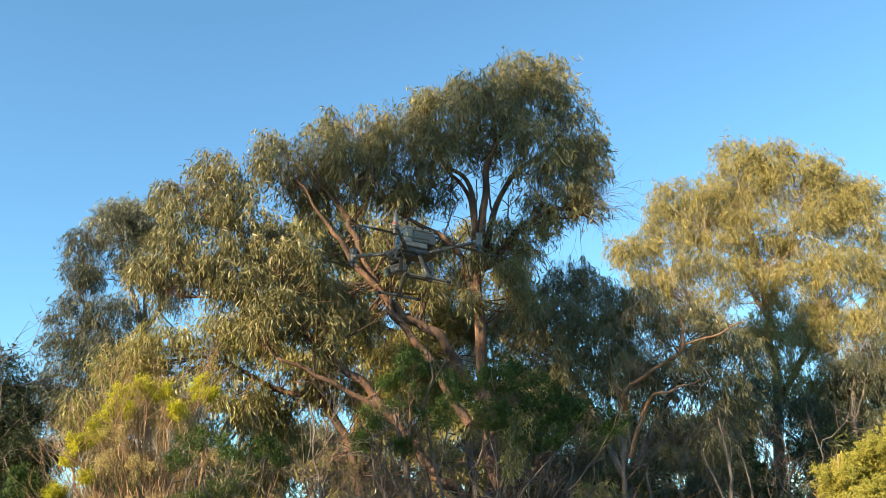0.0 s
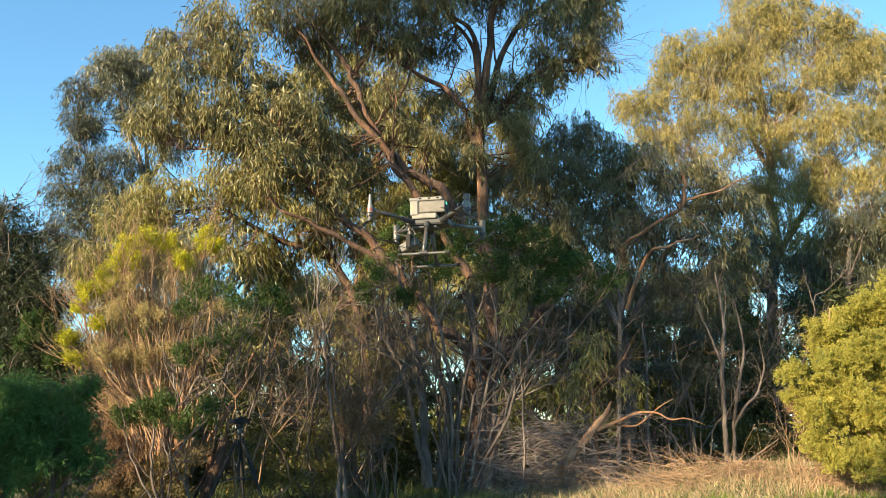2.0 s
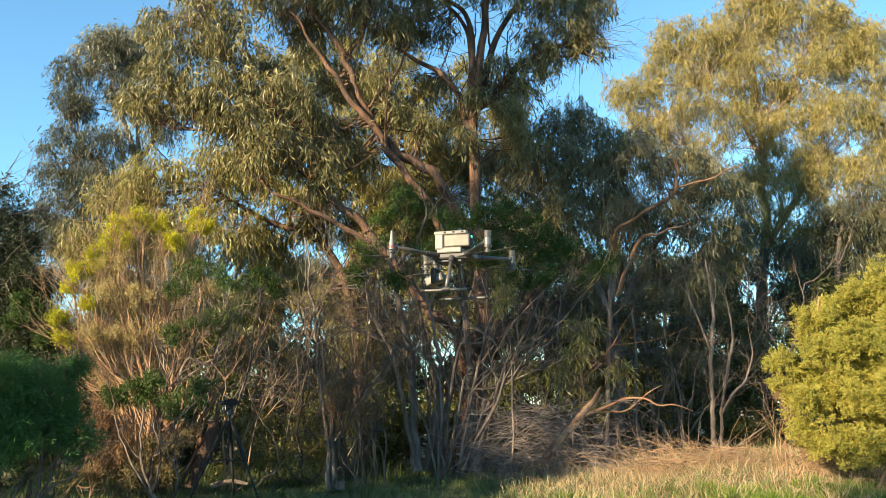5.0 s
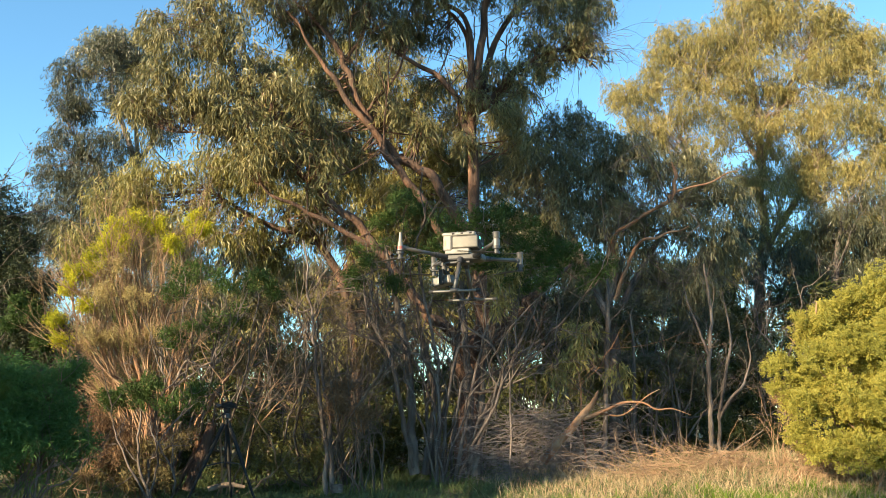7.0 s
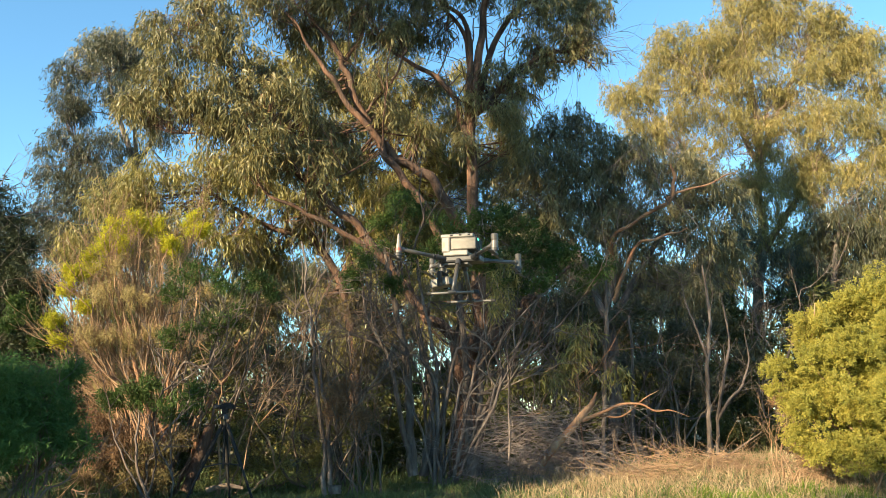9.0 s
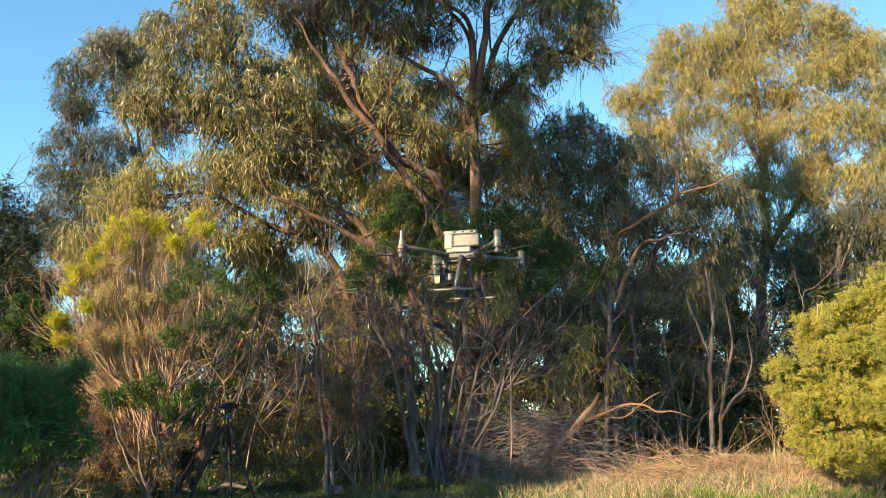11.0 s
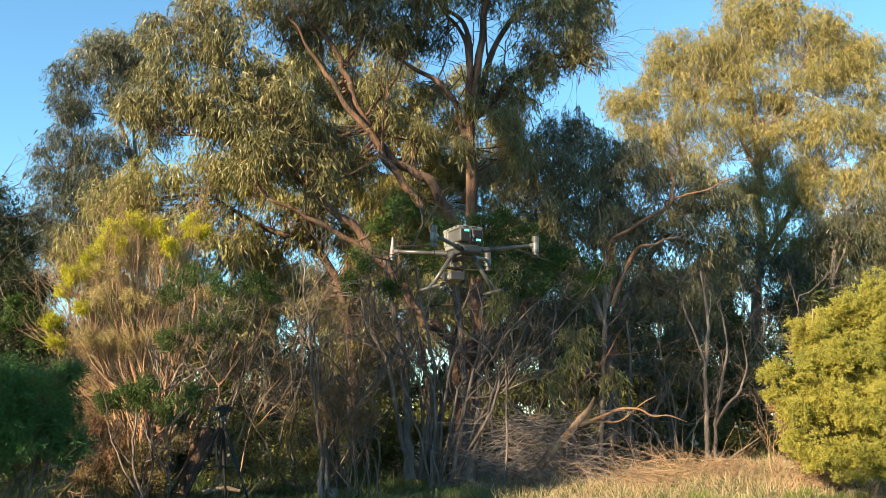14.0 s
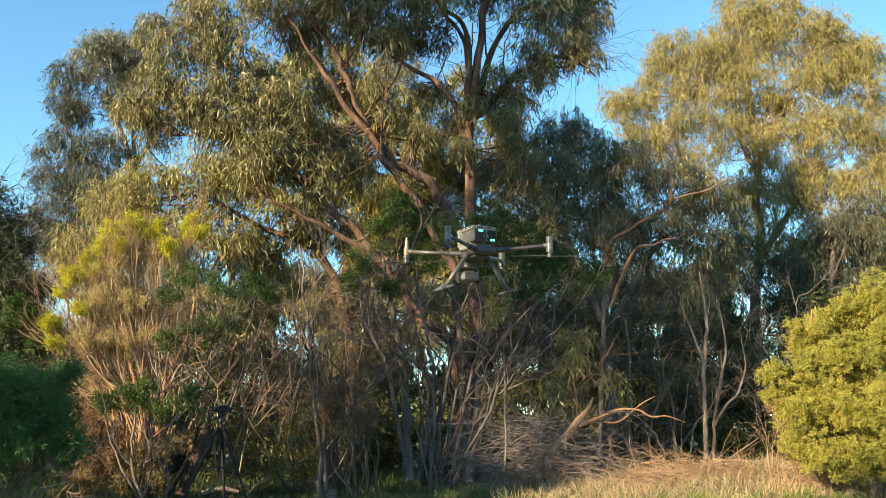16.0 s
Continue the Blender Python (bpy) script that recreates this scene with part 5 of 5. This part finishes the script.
# ---- camera on a tripod ----
def make_tripod():
    t = thing("tripod", (0, 0, 0), "black tripod with a camera standing on shaded grass", "tripod")
    c = Vector((-3.91, 16, 1.575))
    z0 = 0.0
    feet = [Vector((-4.49, 15.6, -0.051)), Vector((-3.275, 15.7, 0.004)), Vector((-3.939, 16.7, -0.048))]
    top = c.copy()
    for f in feet:
        f.z += 0.03
        k = top + (f - top) * 0.08 + Vector((0, 0, -.06))
        leg = part("leg", rod(rod(B(), k, k + (f - k) * .5, .034), k + (f - k) * .45, f, .022), BLACK, t)
        part("rubber_foot", rod(B(), f + Vector((0, 0, .03)), f + Vector((0, 0, -.03)), .022, .034), BLACK, leg)
        part("clamp", rod(B(), k + (f - k) * .45, k + (f - k) * .53, .032), BLACK, leg)
        mid = top.copy()
        mid.z = 0.72
        q = k + (f - k) * .52
        part("spreader", rod(B(), mid, q, .012), DARK, t)
    part("centre_column", rod(B(), top + Vector((0, 0, .02)), Vector((top.x, top.y, .62)), .026), BLACK, t)
    part("crown_plate", rod(B(), top + Vector((0, 0, -.09)), top + Vector((0, 0, 0)), .075, .06), DARK, t)
    part("head", box(B(), top + Vector((0, 0, .05)), (.11, .10, .09), .015), BLACK, t)
    part("pan_handle", rod(B(), top + Vector((.02, -.03, .05)), top + Vector((-.17, -.12, -.13)), .011), BLACK, t)
    body = part("camera_body", box(B(), top + Vector((.03, 0, .13)), (.24, .11, .09), .012), BLACK, t)
    part("lens", rod(B(), top + Vector((-.09, 0, .13)), top + Vector((-.19, 0, .125)), .036, .042), DARK, body)
    part("top_handle", box(B(), top + Vector((.03, 0, .185)), (.13, .025, .02), .006), BLACK, body)


make_tripod()

# ---- drone ----
drone = thing("drone", (0, 5, 2.5), "grey quadcopter drone with a camera payload hovering in the air", "drone")
shell = box(B(), (.006, 0, .056), (.226, .168, .022), .007)
box(shell, (.018, 0, -.044), (.17, .158, .034), .008)
box(shell, (.083, 0, .006), (.062, .166, .096), .010)
box(shell, (-.025, 0, .006), (.15, .010, .08))
body = part("body", shell, PALE, drone, "pale grey plastic shell")
body.scale = (.86, .93, 1)
for s in (1, -1):
    part("label_plate", box(B(), (.098, s * .0835, .004), (.010, .003, .034)), YELLOW_LABEL, body)
    part("side_groove", box(B(), (.062, s * .0832, .006), (.004, .003, .072)), CARBON, body)
    for x in (-.078, -.018, .042):
        part("vent", box(B(), (x, s * .0835, .058), (.018, .004, .009), .001), BLACK, body)
    for x in (-.028, .0, .028):
        part("port", box(B(), (-.1075, s * .03 + x * .5, .058), (.004, .010, .008), .001), BLACK, body)
    battery = part("battery", box(B(), (-.037, s * .042, .009), (.178, .074, .074), .008), PANEL, drone, "dark satin battery pack")
    battery.scale = (.86, .93, 1)
    part("battery_face", box(B(), (-.1255, s * .042, .009), (.004, .062, .064), .0015), BLACK, battery)
    part("latch", box(B(), (-.130, s * .012, .004), (.010, .008, .018), .002), ALLOY, battery)
    part("battery_light", box(B(), (-.1285, s * .041 - .006, .034 if s > 0 else -.016), (.003, .032, .012)), GREEN_LIGHT, battery, "green battery light")
part("front_sensor", box(B(), (.115, 0, .0), (.008, .09, .05), .003), GLASS, body)
part("top_light", rod(B(), (-.04, 0, .07), (-.04, 0, .085), .014, .009), ALLOY, body)
part("chassis", box(box(B(), (0, 0, -.075), (.25, .125, .042), .012), (.02, 0, -.10), (.15, .09, .022), .006), DARK, drone)
ARMS = [(1, 1), (1, -1), (-1, 1), (-1, -1)]
props = []
for fx, fy in ARMS:
    a, m = Vector((fx * .085, fy * .055, -.072)), Vector((fx * .272, fy * .325, -.050))
    arm = part("arm", rod(B(), a, m, .0112), CARBON, drone, smooth=True)
    part("joint", rod(rod(B(), a, a.lerp(m, .22), .0165), a.lerp(m, .24), a.lerp(m, .28), .0145), DARK, arm)
    part("arm_clamp", rod(B(), a.lerp(m, .90), a.lerp(m, .97), .015), ALLOY, arm)
    up = Vector((0, 0, 1))
    if fx > 0 and fy > 0:
        mast = part("antenna_mast", rod(rod(B(), m - up * .02, m + up * .028, .017, .013), m + up * .028, m + up * .084, .011, .006), PALE, drone, "pale tapered antenna mast")
        part("mast_light", rod(B(), m - up * .012, m + up * .004, .0176, .0168), RED_LIGHT, mast, "red position light")
    else:
        motor = part("motor", rod(rod(B(), m - up * .028, m + up * .012, .0185), m + up * .012, m + up * .018, .0185, .015), ALLOY, drone, smooth=False)
        part("motor_cap", rod(rod(B(), m + up * .018, m + up * .048, .0175, .0205), m + up * .048, m + up * .052, .0205, .017), CARBON, motor)
    part("motor_base", rod(rod(B(), m - up * .040, m - up * .025, .021), m - up * .058, m - up * .040, .013), DARK, drone)
    bm = B()
    rod(bm, (0, 0, -.006), (0, 0, .006), .018)
    for s in (1, -1):
        box(bm, (s * .075, s * .004, 0), (.12, .020, .0022), 0, (14 * s, 0, 0))
        box(bm, (s * .175, s * .002, .001), (.09, .014, .0016), 0, (8 * s, 0, 0))
    prop = part("propeller", bm, DARK, drone, "thin dark spinning propeller")
    props.append((prop, m - up * .062, fx * fy))
for s in (1, -1):
    k, f = Vector((0, s * .06, -.085)), Vector((-.004, s * .205, -.288))
    leg = part("landing_leg", rod(B(), k, f, .0115), CARBON, drone, smooth=True)
    part("leg_socket", rod(B(), k, k.lerp(f, .16), .017), DARK, leg)
    part("leg_tee", rod(B(), f + Vector((-.022, 0, 0)), f + Vector((.022, 0, 0)), .0125), DARK, leg)
    skid = part("skid", rod(B(), f + Vector((-.135, 0, -.004)), f + Vector((.135, 0, -.004)), .0075), ALLOY, drone)
    for e in (-.135, .135):
        part("skid_cap", rod(B(), f + Vector((e - .012, 0, -.004)), f + Vector((e + .012, 0, -.004)), .010), BLACK, skid)
part("gimbal_mount", rod(rod(B(), (.112, 0, -.085), (.112, 0, -.115), .026), (.112, 0, -.115), (.112, 0, -.145), .018), DARK, drone)
part("gimbal_yoke", box(box(box(B(), (.112, 0, -.150), (.03, .13, .016), .005), (.112, .066, -.19), (.028, .012, .085), .004), (.112, -.066, -.19), (.028, .012, .085), .004), BLACK, drone)
payload = part("payload_camera", box(box(B(), (0, 0, 0), (.105, .090, .050), .008), (-.012, 0, .026), (.055, .06, .010), .003), SATIN, drone, "pale boxy camera payload")
part("payload_face", box(B(), (.053, 0, 0), (.006, .084, .046), .003), GLASS, payload)
part("payload_lens", rod(B(), (.053, .018, 0), (.064, .018, 0), .018), BLACK, payload)
part("payload_back", box(B(), (-.053, 0, -.002), (.010, .090, .050), .004), DARK, payload)
part("payload_stripe", box(B(), (-.005, .0455, -.004), (.055, .004, .018), .001), PALE, payload)
rngd = np.random.default_rng(5)
for k in range(7):
    g = Geo()
    a = np.array([.06 + .09 * rngd.random(), rngd.uniform(-.07, .07), -.085])
    b = np.array([.11 + rngd.normal() * .02, rngd.uniform(-.05, .05), -.15])
    mdl = (a + b) / 2 + np.array([rngd.normal() * .04 + .02, rngd.normal() * .05, -.012])
    g.tube(curve([(*a, 0), (*mdl, 0), (*b, 0)], 7)[:, :3], .0032, 6)
    part("cable", g, DARK if k % 2 else ALLOY, drone, smooth=True)

GIMBAL_ROWS = [(0, 22), (1.0, 24), (2.0, 24), (3.0, 32), (3.5, 30), (4.2, 24), (6.3, 14), (8, 10), (12, 10), (13, 6), (16, 6)]


def motions():
    walk(drone, [(t, Matrix.Translation((x, 5.0, z)) @ pose(0, 0, 0, 0, lean, 0) @ pose(0, 0, 0, 0, 0, yaw)) for t, x, z, lean, yaw in [
        (0, -0.199, 3.552, 3.5, 208), (0.5, -0.232, 3.427, 1.5, 199), (1, -0.216, 3.180, 0, 187), (1.5, -0.187, 3.000, 0, 177),
        (2, -0.138, 2.824, 0, 171), (2.5, -0.097, 2.707, 0, 168), (3, -0.040, 2.610, 0, 167), (3.5, -0.010, 2.552, 0, 166),
        (4, 0.013, 2.527, 0, 165), (6.5, 0.104, 2.537, 0, 164), (7, 0.113, 2.540, 0, 164), (7.5, 0.114, 2.535, 0, 164),
        (8, 0.114, 2.539, 0, 164), (8.5, 0.113, 2.538, 0, 164), (9, 0.111, 2.538, 0, 164), (11.5, 0.110, 2.561, 0, 163.5),
        (12, 0.099, 2.555, 0, 161.5), (12.5, 0.088, 2.573, 0, 154), (13, 0.105, 2.590, 0, 137), (13.5, 0.106, 2.594, 0, 122),
        (14, 0.128, 2.604, 0, 117), (14.5, 0.140, 2.604, 0, 116), (15, 0.168, 2.600, 0, 116), (15.5, 0.192, 2.606, 0, 116), (16, 0.215, 2.606, 0, 116),
    ]])
    walk(payload, [(t, pose(.118, 0, -.205, 0, down, 0)) for t, down in GIMBAL_ROWS])
    for prop, hub, way in props:
        walk(prop, [(k / FPS, Matrix.Translation(hub) @ pose(0, 0, 0, 0, 0, way * k * 77.0)) for k in range(0, 16 * FPS + 1)])


motions()
